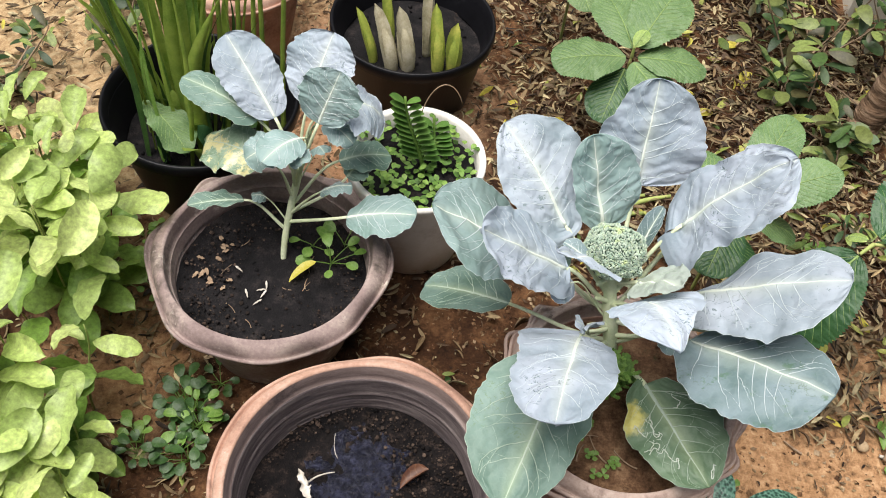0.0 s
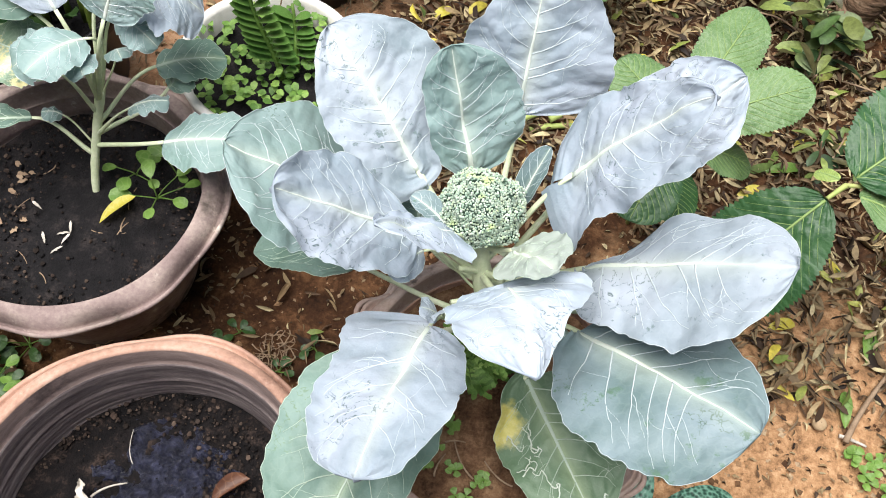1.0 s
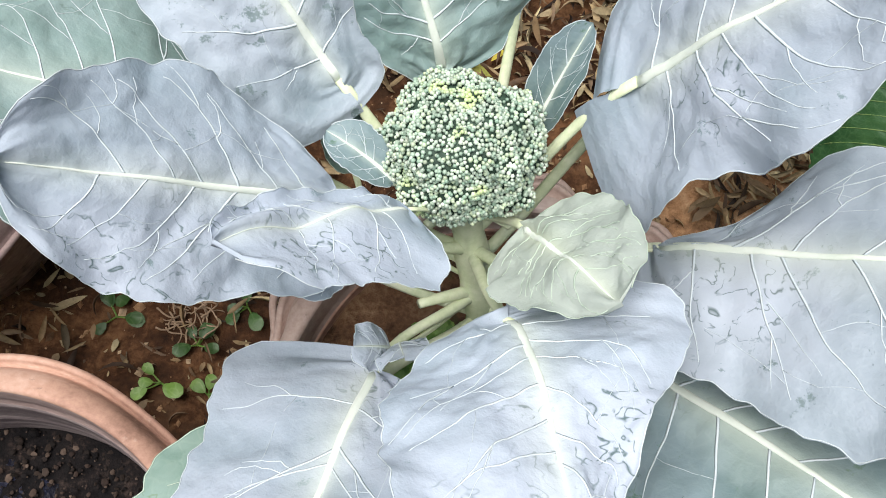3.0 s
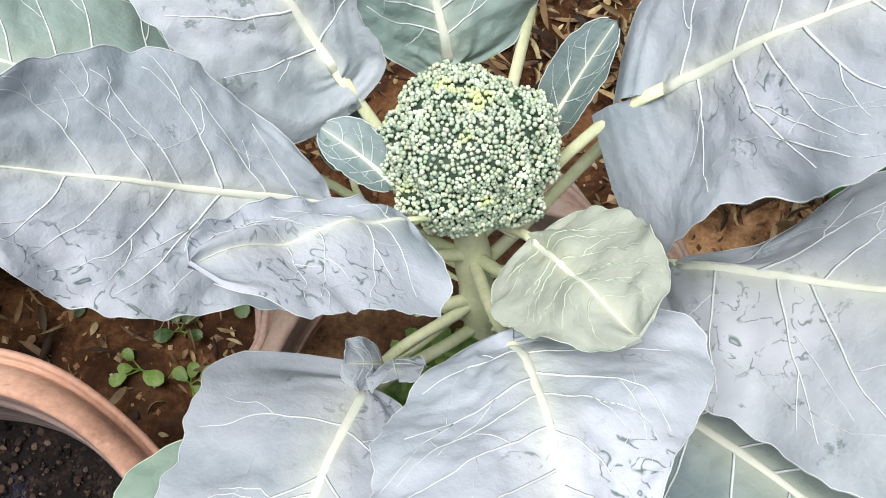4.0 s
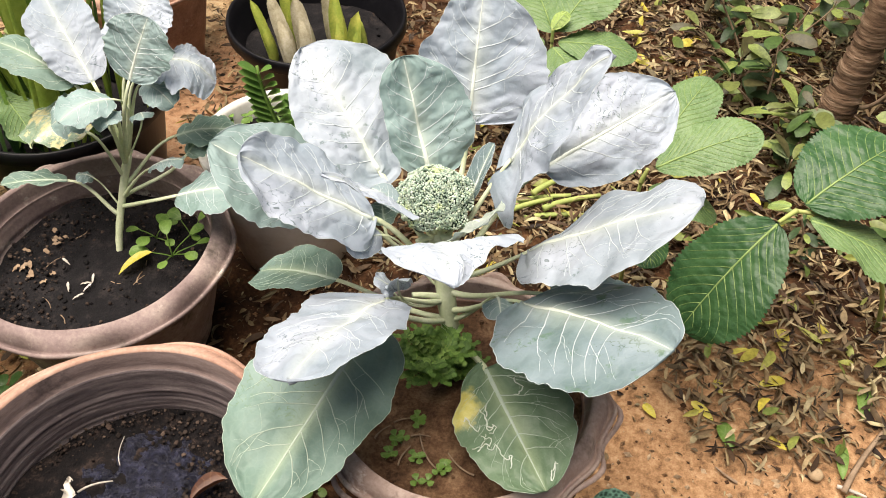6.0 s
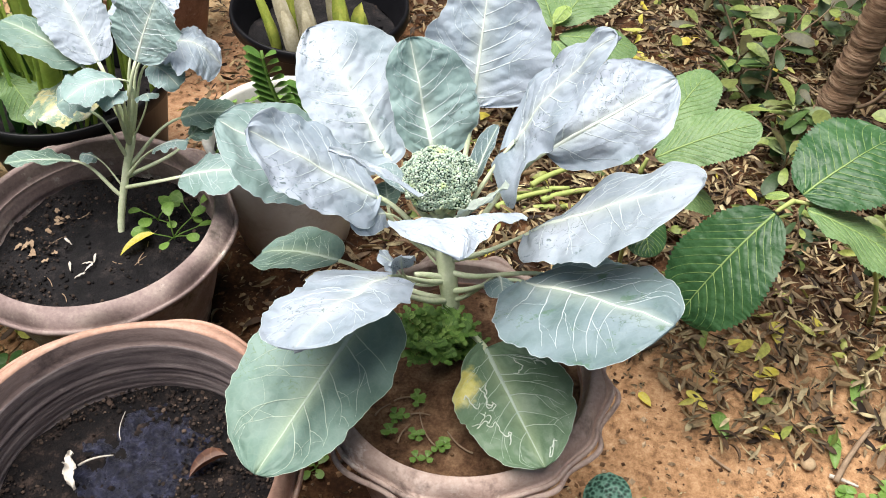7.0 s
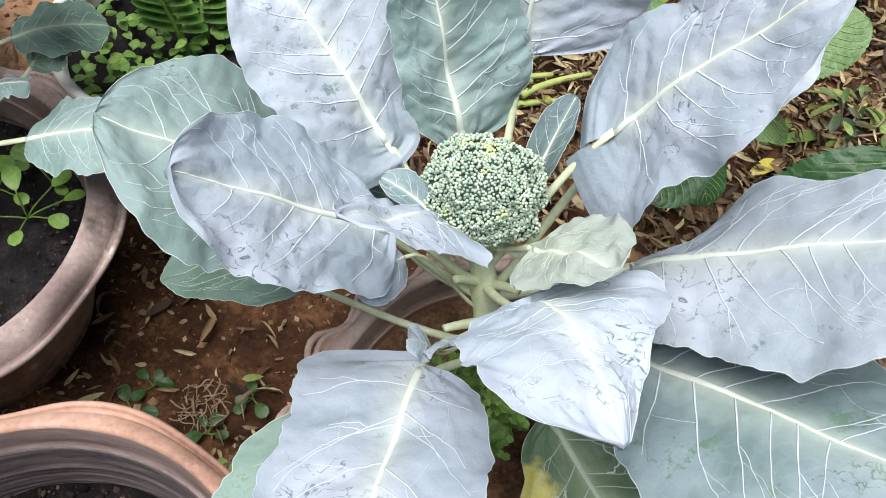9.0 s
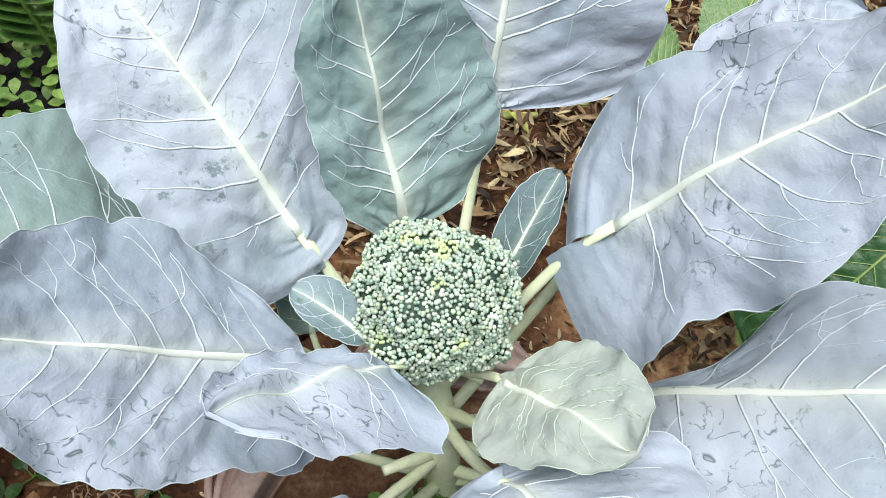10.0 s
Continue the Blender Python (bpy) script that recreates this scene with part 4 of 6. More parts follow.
broad_leaf(big, node(0.28), (0.530, 0.962, 0.415), (0.642, 0.789, 0.425), material=M_EATEN, seed=11.0, label="dull green leaf with a yellowed edge and pale insect trails", trails=9, sag=0.0, hook=0.12, **EATEN)
# the small leaves round the head
broad_leaf(big, node(0.85), (0.398, 1.040, 0.625), (0.318, 0.968, 0.735),
           (0.014, 0.036, 0.056, 0.065, 0.062, 0.054, 0.050, 0.047, 0.039, 0.026), (0.008, 0.013, 0.016, 0.019, 0.021, 0.023, 0.024, 0.022, 0.018, 0.012),
           M_BLUE, 14.0, BLUISH, rib=0.0018, stalk=0.0032, veins=4, tilt=-16, bend=0.04, cup=-0.4, ruffle=0.008, notch=0.10, quilt=0.0006)
broad_leaf(big, node(0.85), (0.472, 1.057, 0.580), (0.519, 0.985, 0.690),
           (0.012, 0.028, 0.040, 0.047, 0.050, 0.048, 0.043, 0.036, 0.026, 0.016), (0.012, 0.028, 0.040, 0.045, 0.046, 0.043, 0.038, 0.031, 0.022, 0.014),
           M_PALE, 15.0, "pale grey-green leaf with white veins", rib=0.0028, stalk=0.0035, tilt=-18, bend=0.03, cup=-0.4)
broccoli_leaf(big, node(0.9), (0.468, 1.124, 0.572), (0.492, 1.172, 0.650), 0.040, M_TEAL, 20, 0.03, 0.3, 0.03, 16.0, GREYGREEN, rib=0.002, stalk=0.0025, veins=4)
broccoli_leaf(big, node(0.9), (0.385, 1.070, 0.590), (0.336, 1.091, 0.606), 0.036, M_TEAL, 0, 0.1, 0.3, 0.03, 17.0, GREYGREEN, rib=0.002, stalk=0.0025, veins=4)
broccoli_leaf(big, node(0.35), (0.27, 1.085, 0.40), (0.10, 1.158, 0.298), 0.12, M_GREEN, 0, 0.05, 0.1, 0.04, 18.0, OLD)
broccoli_leaf(big, node(0.55), (0.365, 1.035, 0.575), (0.325, 0.995, 0.590), 0.058, M_BLUE, 20, 0.1, -0.3, 0.05, 19.0, BLUISH, rib=0.0014, stalk=0.002, veins=3)
broccoli_leaf(big, node(0.4), (0.535, 1.000, 0.530), (0.548, 0.950, 0.550), 0.05, M_BLUEGREEN, 0, 0.1, -0.3, 0.05, 20.0, GREYGREEN, rib=0.002, veins=3)
broccoli_leaf(big, node(0.55), (0.60, 1.02, 0.53), (0.74, 1.015, 0.50), 0.13, M_BLUEGREEN, 0, 0.1, -0.1, 0.05, 20.5, GREYGREEN)
broccoli_leaf(big, node(0.6), (0.350, 1.095, 0.530), (0.330, 1.150, 0.525), 0.045, M_GREEN, 0, 0.1, -0.2, 0.04, 20.7, OLD, rib=0.002, stalk=0.003, veins=4)
broccoli_leaf(big, node(0.5), (0.398, 0.972, 0.536), (0.376, 0.962, 0.572), 0.034, M_DUSTY, 10, 0.1, -0.2, 0.08, 20.8, BLUISH, rib=0.0014, stalk=0.002, veins=3)
broccoli_leaf(big, node(0.5), (0.404, 0.975, 0.538), (0.410, 0.958, 0.582), 0.040, M_DUSTY, -10, 0.1, -0.3, 0.08, 20.9, BLUISH, rib=0.0014, stalk=0.002, veins=3)
for end, h in (((0.412, 1.050, 0.520), 0.7), ((0.408, 1.058, 0.548), 0.85), ((0.466, 1.068, 0.548), 0.85), ((0.470, 1.042, 0.528), 0.7), ((0.410, 1.020, 0.478), 0.5)):
    start, end = node(h), Vector(end)
    line = bezier(start, start + (end - start) * 0.3 + Vector((0, 0, 0.006)), end - (end - start) * 0.3 + Vector((0, 0, 0.004)), end, 8)
    vs, fs = tube(line, [0.0055 - 0.0018 * k / 8 for k in range(9)], 9)
    part("petiole", local(vs, FOOT), fs, M_STEM, big)

# ---- small broccoli ----
small = thing("broccoli_plant", (-0.216, 1.205, 0.19), "small young broccoli plant with drooping blue-green leaves", "vegetable plant")
small_line = bezier((-0.216, 1.205, 0.185), (-0.222, 1.225, 0.24), (-0.218, 1.27, 0.29), (-0.204, 1.31, 0.37), 12)
part("stem", *(lambda vf: (local(vf[0], (-0.216, 1.205, 0.19)), vf[1]))(tube(small_line, [0.0058 + 0.002 * k / 12 + 0.0007 * (k % 2) for k in range(13)], 10)), M_STEM, small, "slender pale green stem")


def twig_at(h):
    return small_line[round(h * 12)]


thin = dict(notch=0.13, rib=0.0028, stalk=0.0042, veins=5, sag=0.0)
broccoli_leaf(small, twig_at(1), (-0.252, 1.345, 0.50), (-0.378, 1.452, 0.598), 0.120, M_BLUE, 10, 0.05, 0.0, 0.06, 21.0, BLUISH, **thin)
broccoli_leaf(small, twig_at(1), (-0.190, 1.365, 0.53), (-0.160, 1.465, 0.640), 0.145, M_BLUE, 0, 0.05, 0.05, 0.06, 22.0, BLUISH, **thin)
broccoli_leaf(small, twig_at(1), (-0.148, 1.362, 0.535), (-0.040, 1.392, 0.500), 0.135, M_BLUE, 0, 0.30, -0.25, 0.08, 23.0, BLUISH, **thin)
broccoli_leaf(small, twig_at(0.55), (-0.085, 1.250, 0.350), (0.058, 1.260, 0.388), 0.115, M_BLUEGREEN, 0, 0.06, -0.1, 0.06, 24.0, GREYGREEN, **thin)
broccoli_leaf(small, twig_at(0.5), (-0.305, 1.255, 0.335), (-0.405, 1.200, 0.352), 0.055, M_GREEN, -10, 0.05, 0.2, 0.10, 25.0, OLD, **thin)
broccoli_leaf(small, twig_at(0.85), (-0.250, 1.285, 0.435), (-0.412, 1.345, 0.390), 0.125, M_RAGGED, 14, 0.12, -0.15, 0.10, 26.0, "green leaf with a yellowed ragged edge", **thin)
broccoli_leaf(small, twig_at(0.95), (-0.153, 1.310, 0.545), (-0.120, 1.362, 0.640), 0.125, M_BLUEGREEN, -28, 0.03, 0.05, 0.06, 27.0, "smooth grey-green leaf with pale veins", **thin)
broccoli_leaf(small, twig_at(0.9), (-0.185, 1.295, 0.512), (-0.236, 1.208, 0.520), 0.085, M_BLUEGREEN, 8, 0.15, -0.1, 0.08, 28.0, GREYGREEN, **thin)
broccoli_leaf(small, twig_at(0.75), (-0.130, 1.365, 0.385), (-0.030, 1.415, 0.375), 0.090, M_GREEN, 0, 0.1, -0.1, 0.06, 29.0, OLD, **thin)
broccoli_leaf(small, twig_at(1), (-0.285, 1.340, 0.490), (-0.450, 1.375, 0.535), 0.100, M_GREEN, 0, 0.08, -0.1, 0.06, 29.5, OLD, **thin)
broccoli_leaf(small, twig_at(0.6), (-0.262, 1.272, 0.335), (-0.290, 1.262, 0.345), 0.035, M_BLUEGREEN, 0, 0.2, -0.5, 0.1, 29.7, GREYGREEN, rib=0.0015, stalk=0.002, veins=3, sag=0.0)
broccoli_leaf(small, twig_at(0.9), (-0.165, 1.330, 0.45), (-0.140, 1.300, 0.475), 0.045, M_BLUEGREEN, 0, 0.2, -0.3, 0.1, 29.8, GREYGREEN, rib=0.0015, stalk=0.002, veins=3, sag=0.0)
broccoli_leaf(small, twig_at(0.95), (-0.215, 1.290, 0.495), (-0.285, 1.245, 0.475), 0.085, M_BLUEGREEN, 15, 0.15, -0.2, 0.10, 30.1, GREYGREEN, **thin)
broccoli_leaf(small, twig_at(1), (-0.150, 1.345, 0.515), (-0.085, 1.315, 0.500), 0.065, M_BLUEGREEN, -10, 0.2, -0.2, 0.10, 30.3, GREYGREEN, **thin)
broccoli_leaf(small, twig_at(0.7), (-0.150, 1.285, 0.370), (-0.085, 1.300, 0.392), 0.060, M_BLUEGREEN, 20, 0.1, -0.3, 0.12, 30.7, GREYGREEN, **thin)
broccoli_leaf(small, twig_at(0.9), (-0.200, 1.285, 0.490), (-0.165, 1.235, 0.505), 0.055, M_BLUEGREEN, 0, 0.15, -0.3, 0.12, 30.9, GREYGREEN, **thin)
broccoli_leaf(small, twig_at(0.7), (-0.110, 1.350, 0.355), (-0.072, 1.395, 0.385), 0.070, M_GREEN, 0, 0.1, -0.2, 0.06, 31.5, OLD, **thin)


# ---- other plants: helpers ----
def leaf_surface(base, tip, width, tilt=0.0, bend=0.08, cup=0.1, seed=0.0, teeth=0, quilt=0.0, full=0.7, point=1.6, wave=0.02, notch=0.02):
    """One leaf as a function of u and s; teeth: serrations along each edge, quilt: puckering between its veins."""
    at = blade(base, tip, width, tilt, bend, cup, wave, seed, full=full, point=point, notch=notch)
    n = (at(0.5, 0.1) - at(0.5, -0.1)).cross(at(0.6, 0) - at(0.4, 0)).normalized()

    def f(u, s):
        p = at(u, s)
        if teeth:
            p = p + (at(u, s) - at(u, 0)) * (0.07 * abs(s) ** 6 * abs(math.sin(u * teeth * math.pi)))
        if quilt:
            ridge = abs(math.sin((u - 0.28 * abs(s) - 0.06 * s * s) * 12 * math.pi)) ** 0.7
            p = p + n * quilt * width * (ridge - 0.5 + 0.7 * noise.noise(Vector((u * 22, s * 9, seed)))) * min(1, abs(s) * 6) * (1 - abs(s) ** 4)
        return p
    return f


def simple_leaf(base, tip, width, nu=10, nv=6, **more):
    f = leaf_surface(base, tip, width, **more)
    return sheet(lambda u, v: f(u, 2 * v - 1), nu, nv)


def leaf_part(parent, name, base, tip, width, material, label="", rib=None, nu=10, nv=6, **more):
    origin = parent.matrix_world.translation
    vs, fs = simple_leaf(base, tip, width, nu, nv, **more)
    leaf = part(name, local(vs, origin), fs, material, parent, label)
    if rib:
        at = leaf_surface(base, tip, width, **more)
        size, colour = rib
        pieces = [vein_on(at, [(0.01 + k / 16 * 0.96, 0) for k in range(17)], size, size * 0.2, 0.7, 0.0006)]
        for side in (-1, 1):
            for j in range(11):
                u0 = j / 12 + 0.004
                pieces.append(vein_on(at, [(u0 + 0.28 * v + 0.06 * v * v, side * v) for v in (0.92 * k / 9 for k in range(10)) if u0 + 0.28 * v + 0.06 * v * v < 0.97], size * 0.24, size * 0.1, 0.8, 0.0007))
        vs, fs = joined(pieces)
        part("midrib", local(vs, origin), fs, colour, leaf)
    return leaf


def stem_part(parent, name, pts, r0, r1, material, sides=7, label=""):
    origin = parent.matrix_world.translation
    n = len(pts)
    vs, fs = tube(pts, [r0 + (r1 - r0) * k / (n - 1) for k in range(n)], sides)
    return part(name, local(vs, origin), fs, material, parent, label)


# ---- hydrangeas ----
M_HYRIB = mottled("hydrangea_rib", [(0.2, (0.16, 0.26, 0.07)), (0.8, (0.30, 0.40, 0.15))], 30, 200, 0.5, 0.1, 0.0005)
M_HYSTEM = mottled("hydrangea_stem", [(0.2, (0.20, 0.28, 0.07)), (0.5, (0.34, 0.40, 0.12)), (0.8, (0.36, 0.28, 0.16))], 25, 160, 0.6, 0.2, 0.001)
HY = dict(nu=120, nv=32, teeth=28, quilt=0.015, full=0.46, point=2.3, cup=-0.10)

HY_POINTED = dict(HY, full=0.60, point=1.45, wave=0.04)


def hydrangea(place, label, crown, stems):
    """A bush: stems from the ground to a crown of broad toothed leaves, each (base, tip, width, tilt, material)."""
    bush = thing("hydrangea", place, label, "shrub", "hydrangeas")
    for line in stems:
        stem_part(bush, "stem", bezier(*line, 10), 0.005, 0.0035, M_HYSTEM)
    for k, (base, tip, width, tilt, mat) in enumerate(crown):
        leaf_part(bush, "leaf", base, tip, width, mat, "", (0.0026, M_HYRIB), tilt=tilt, bend=0.06, seed=place[0] * 10 + k, **(HY_POINTED if mat is M_HYDRANGEA_PALE else HY))
    return bush


N1 = (0.962, 1.372, 0.43)
hydrangea((1.24, 1.52, 0.0), "hydrangea shoot with broad dark green toothed leaves", [
    ((0.935, 1.345, 0.422), (0.818, 1.238, 0.245), 0.180, 0, M_HYDRANGEA),
    ((0.975, 1.385, 0.435), (1.115, 1.520, 0.480), 0.180, -8, M_HYDRANGEA),
    ((0.985, 1.360, 0.425), (1.180, 1.345, 0.340), 0.140, 10, M_HYDRANGEA_PALE),
    ((0.955, 1.385, 0.425), (0.925, 1.405, 0.405), 0.030, 0, M_LIME),
], [((1.24, 1.52, -0.02), (1.22, 1.5, 0.2), (1.08, 1.42, 0.40), N1), (N1, (0.955, 1.365, 0.43), (0.948, 1.358, 0.428), (0.935, 1.345, 0.424))])

N2 = (0.715, 1.46, 0.36)
hydrangea((0.72, 1.50, 0.0), "hydrangea with pale green toothed leaves behind the broccoli", [
    ((0.735, 1.465, 0.395), (0.903, 1.533, 0.455), 0.105, -14, M_HYDRANGEA_PALE),
    ((0.725, 1.490, 0.395), (0.813, 1.688, 0.440), 0.105, 0, M_HYDRANGEA_PALE),
    ((0.730, 1.450, 0.355), (0.860, 1.470, 0.300), 0.085, 0, M_HYDRANGEA_PALE),
    ((0.700, 1.470, 0.370), (0.600, 1.560, 0.400), 0.115, 0, M_HYDRANGEA_PALE),
    ((0.705, 1.440, 0.350), (0.660, 1.300, 0.320), 0.110, 0, M_HYDRANGEA),
    ((0.720, 1.450, 0.300), (0.760, 1.360, 0.250), 0.080, 0, M_HYDRANGEA),
], [((0.72, 1.50, -0.02), (0.72, 1.5, 0.1), (0.71, 1.48, 0.25), N2), (N2, (0.715, 1.46, 0.37), (0.72, 1.463, 0.38), (0.722, 1.466, 0.39))])

N3 = (0.48, 2.03, 0.24)
hydrangea((0.48, 2.05, -0.03), "hydrangea with fresh green leaves in the leaf litter", [
    ((0.465, 2.020, 0.245), (0.275, 1.965, 0.235), 0.155, 0, M_HYDRANGEA_PALE),
    ((0.480, 2.045, 0.255), (0.395, 2.230, 0.270), 0.140, 0, M_HYDRANGEA_PALE),
    ((0.490, 2.040, 0.265), (0.580, 2.260, 0.300), 0.160, 0, M_HYDRANGEA_PALE),
    ((0.495, 2.025, 0.245), (0.680, 2.040, 0.230), 0.130, 0, M_HYDRANGEA_PALE),
    ((0.485, 2.010, 0.240), (0.590, 1.880, 0.205), 0.130, 0, M_HYDRANGEA_PALE),
    ((0.470, 2.010, 0.215), (0.430, 1.860, 0.150), 0.130, 0, M_HYDRANGEA),
    ((0.480, 2.030, 0.275), (0.505, 2.070, 0.300), 0.040, 0, M_LIME),
], [((0.48, 2.05, -0.05), (0.48, 2.05, 0.05), (0.48, 2.04, 0.15), N3), (N3, (0.48, 2.03, 0.25), (0.48, 2.03, 0.26), (0.48, 2.03, 0.275))])
N4 = (0.30, 2.36, 0.22)
hydrangea((0.30, 2.38, -0.03), "hydrangea with fresh green leaves at the back", [
    ((0.295, 2.350, 0.225), (0.170, 2.290, 0.215), 0.11, 0, M_HYDRANGEA_PALE), ((0.305, 2.365, 0.23), (0.42, 2.44, 0.25), 0.11, 0, M_HYDRANGEA_PALE),
    ((0.300, 2.345, 0.225), (0.36, 2.235, 0.2), 0.10, 0, M_HYDRANGEA_PALE), ((0.295, 2.37, 0.23), (0.24, 2.48, 0.26), 0.10, 0, M_HYDRANGEA_PALE),
], [((0.30, 2.38, -0.05), (0.30, 2.38, 0.05), (0.30, 2.37, 0.15), N4)])


# ---- lilies and cut stems in the black pots ----
def strap(parent, foot, top, width, lean, material, seed, name="leaf"):
    origin = parent.matrix_world.translation
    foot, top = Vector(foot), Vector(top)
    mid = (foot + top) / 2 + Vector(lean)
    line = bezier(foot, foot + (mid - foot) * 0.7, mid, top, 16)
    side = Vector((math.cos(seed), math.sin(seed), 0))

    def f(u, v):
        k = u * 16
        i = min(15, int(k))
        p = line[i].lerp(line[i + 1], k - i)
        d = (line[i + 1] - line[i]).normalized()
        s = (side - d * side.dot(d)).normalized()
        w = width * (0.75 + 0.5 * math.sin(math.pi * min(1, u * 1.1))) * (1 - u ** 5)
        q = 2 * v - 1
        return p + s * (q * w / 2) + d.cross(s) * (0.35 * w * (q * q - 0.3))
    vs, fs = sheet(f, 20, 6)
    return part(name, local(vs, origin), fs, material, parent)


lily = thing("lily_plant", (-0.545, 1.56, 0.16), "clump of thick green lily leaves in a black pot", "plant")
rng = random.Random(11)
for k in range(44):
    t, r = rng.uniform(0, 6.28), rng.uniform(0.01, 0.13)
    foot = (-0.545 + r * math.cos(t), 1.56 + r * math.sin(t), 0.15)
    out = rng.uniform(0.04, 0.20)
    top = (foot[0] + out * math.cos(t) * 0.9 - 0.03, foot[1] + out * abs(math.sin(t)) * 0.7 + 0.02, rng.uniform(0.42, 0.80))
    strap(lily, foot, top, rng.choice((0.010, 0.014, 0.020, 0.026, 0.034)), (rng.uniform(-0.05, 0.05), rng.uniform(-0.05, 0.05), 0.06), rng.choice((M_STRAP, M_STRAP, M_FRESH, M_DARKLEAF)), t + 1.5)
for k in range(5):
    foot = (-0.47 + 0.035 * k, 1.60 + rng.uniform(-0.05, 0.05), 0.15)
    stem_part(lily, "stalk", bezier(foot, (foot[0], foot[1] + 0.02, 0.4), (foot[0] + 0.02, foot[1] + 0.05, 0.6), (foot[0] + rng.uniform(-0.02, 0.06), foot[1] + 0.1, 0.85)), 0.007, 0.004, M_STRAP)
for k in range(16):
    t, r = rng.uniform(0, 6.28), rng.uniform(0.05, 0.13)
    foot = Vector((-0.545 + r * math.cos(t), 1.56 + r * math.sin(t), 0.165))
    tip = foot + Vector((0.07 * math.cos(t), 0.07 * math.sin(t), 0)) * rng.uniform(-0.6, 0.5) + Vector((rng.uniform(-0.04, 0.04), rng.uniform(-0.04, 0.04), rng.uniform(0.05, 0.13)))
    leaf_part(lily, "leaf", foot, tip, rng.uniform(0.025, 0.05), rng.choice((M_STRAP, M_FRESH, M_HYDRANGEA, M_DARKLEAF)), tilt=rng.uniform(-40, 40), bend=0.15, nu=14, nv=6, wave=0.08, seed=k + 0.5)
leaf_part(lily, "ragged_leaf", (-0.643, 1.528, 0.276), (-0.502, 1.426, 0.240), 0.097, M_HYDRANGEA_PALE, "pale green torn leaf", (0.002, M_HYRIB), tilt=12, bend=0.1, nu=30, nv=18, wave=0.1, notch=0.25, seed=4.0)

stubs = thing("cut_stem_clump", (-0.105, 2.0, 0.13), "thick cut stems and green shoots in a black pot", "plant")
M_SHEATH = mottled("papery_sheath", [(0.2, (0.20, 0.17, 0.10)), (0.5, (0.42, 0.38, 0.26)), (0.8, (0.60, 0.56, 0.44))], 30, 200, 0.7, 0.3, 0.001)
M_SHOOT = mottled("yellow_green_shoot", [(0.2, (0.14, 0.22, 0.04)), (0.5, (0.32, 0.38, 0.07)), (0.8, (0.62, 0.58, 0.14))], 22, 160, 0.45, 0.2, 0.001)
for x, y, tall, dx, dy, fat, mat in ((-0.195, 1.96, 0.13, -0.045, 0.03, 0.013, M_SHOOT), (-0.14, 1.94, 0.15, -0.05, 0.05, 0.019, M_SHEATH), (-0.10, 1.955, 0.15, -0.03, 0.04, 0.022, M_SHEATH),
                                     (-0.02, 1.97, 0.16, -0.02, 0.05, 0.018, M_SHOOT), (0.02, 1.98, 0.13, 0.0, 0.02, 0.020, M_SHOOT), (-0.06, 2.02, 0.22, -0.01, 0.06, 0.014, M_SHEATH), (-0.16, 2.01, 0.2, -0.03, 0.06, 0.013, M_SHOOT)):
    line = bezier((x, y, 0.115), (x, y, 0.115 + tall * 0.4), (x + dx * 0.5, y + dy * 0.5, 0.115 + tall * 0.7), (x + dx, y + dy, 0.115 + tall), 10)
    vs, fs = tube(line, [fat * (0.85 + 0.3 * math.sin(math.pi * k / 10) - 0.5 * (k / 10) ** 3) for k in range(11)], 10)
    part("shoot", local(vs, (-0.105, 2.0, 0.13)), fs, mat, stubs)
    stem = leaf_part(stubs, "sheath", (x, y - 0.005, 0.12), (x + dx * 1.2, y + dy, 0.125 + tall * 1.15), fat * 2.2, mat, tilt=10, cup=0.6, seed=x * 30, nu=10, nv=6)


# ---- fleshy plant and ground cover in the white pot ----
zz = thing("fleshy_plant", (0.0, 1.51, 0.25), "glossy green plant with rows of fleshy leaflets in a white pot", "plant")
M_ZZ = leafy("glossy_leaflet", (0.05, 0.13, 0.025), (0.14, 0.26, 0.06), 0.28, None, 80, (0.2, 0.3, 0.1), 0.1, 0.1)
for foot, tip, count in (((0.03, 1.49, 0.25), (-0.025, 1.525, 0.445), 11), ((0.05, 1.52, 0.25), (0.035, 1.57, 0.36), 7)):
    line = bezier(foot, Vector(foot) + Vector((0, 0, 0.08)), Vector(tip) + Vector((0.01, -0.02, -0.08)), tip, 14)
    stem_part(zz, "frond_stem", line, 0.006, 0.003, M_FRESH)
    for k in range(count):
        p = line[min(14, 3 + round(11 * k / count))]
        for side in (-1, 1):
            d = Vector((side * 0.042, -0.012, 0.022 + 0.012 * k / count))
            leaf_part(zz, "leaflet", p, p + d * (1.1 - 0.3 * k / count), 0.021, M_ZZ, tilt=-10 * side, cup=0.25, nu=8, nv=6, seed=k + side)
cover = []
rng = random.Random(4)
for k in range(280):
    r, t = 0.138 * math.sqrt(rng.random()), rng.uniform(0, 6.28)
    b = Vector((r * math.cos(t), r * math.sin(t), 0.262 + rng.uniform(0, 0.035)))
    a = rng.uniform(0, 6.28)
    cover.append(simple_leaf(b, b + Vector((0.018 * math.cos(a), 0.018 * math.sin(a), rng.uniform(-0.002, 0.008))), 0.013, nu=4, nv=2, seed=k))
vs, fs = joined(cover)
ob = part("ground_cover", vs, fs, M_WEED)
ob.location = POT_W
tagged(ob, "low small-leaved green plants covering the pot soil", "ground cover", "", "stuff")
wire = thing("bent_twig", (0.04, 1.62, 0.30), "thin bent twig standing out of the white pot", "twig")
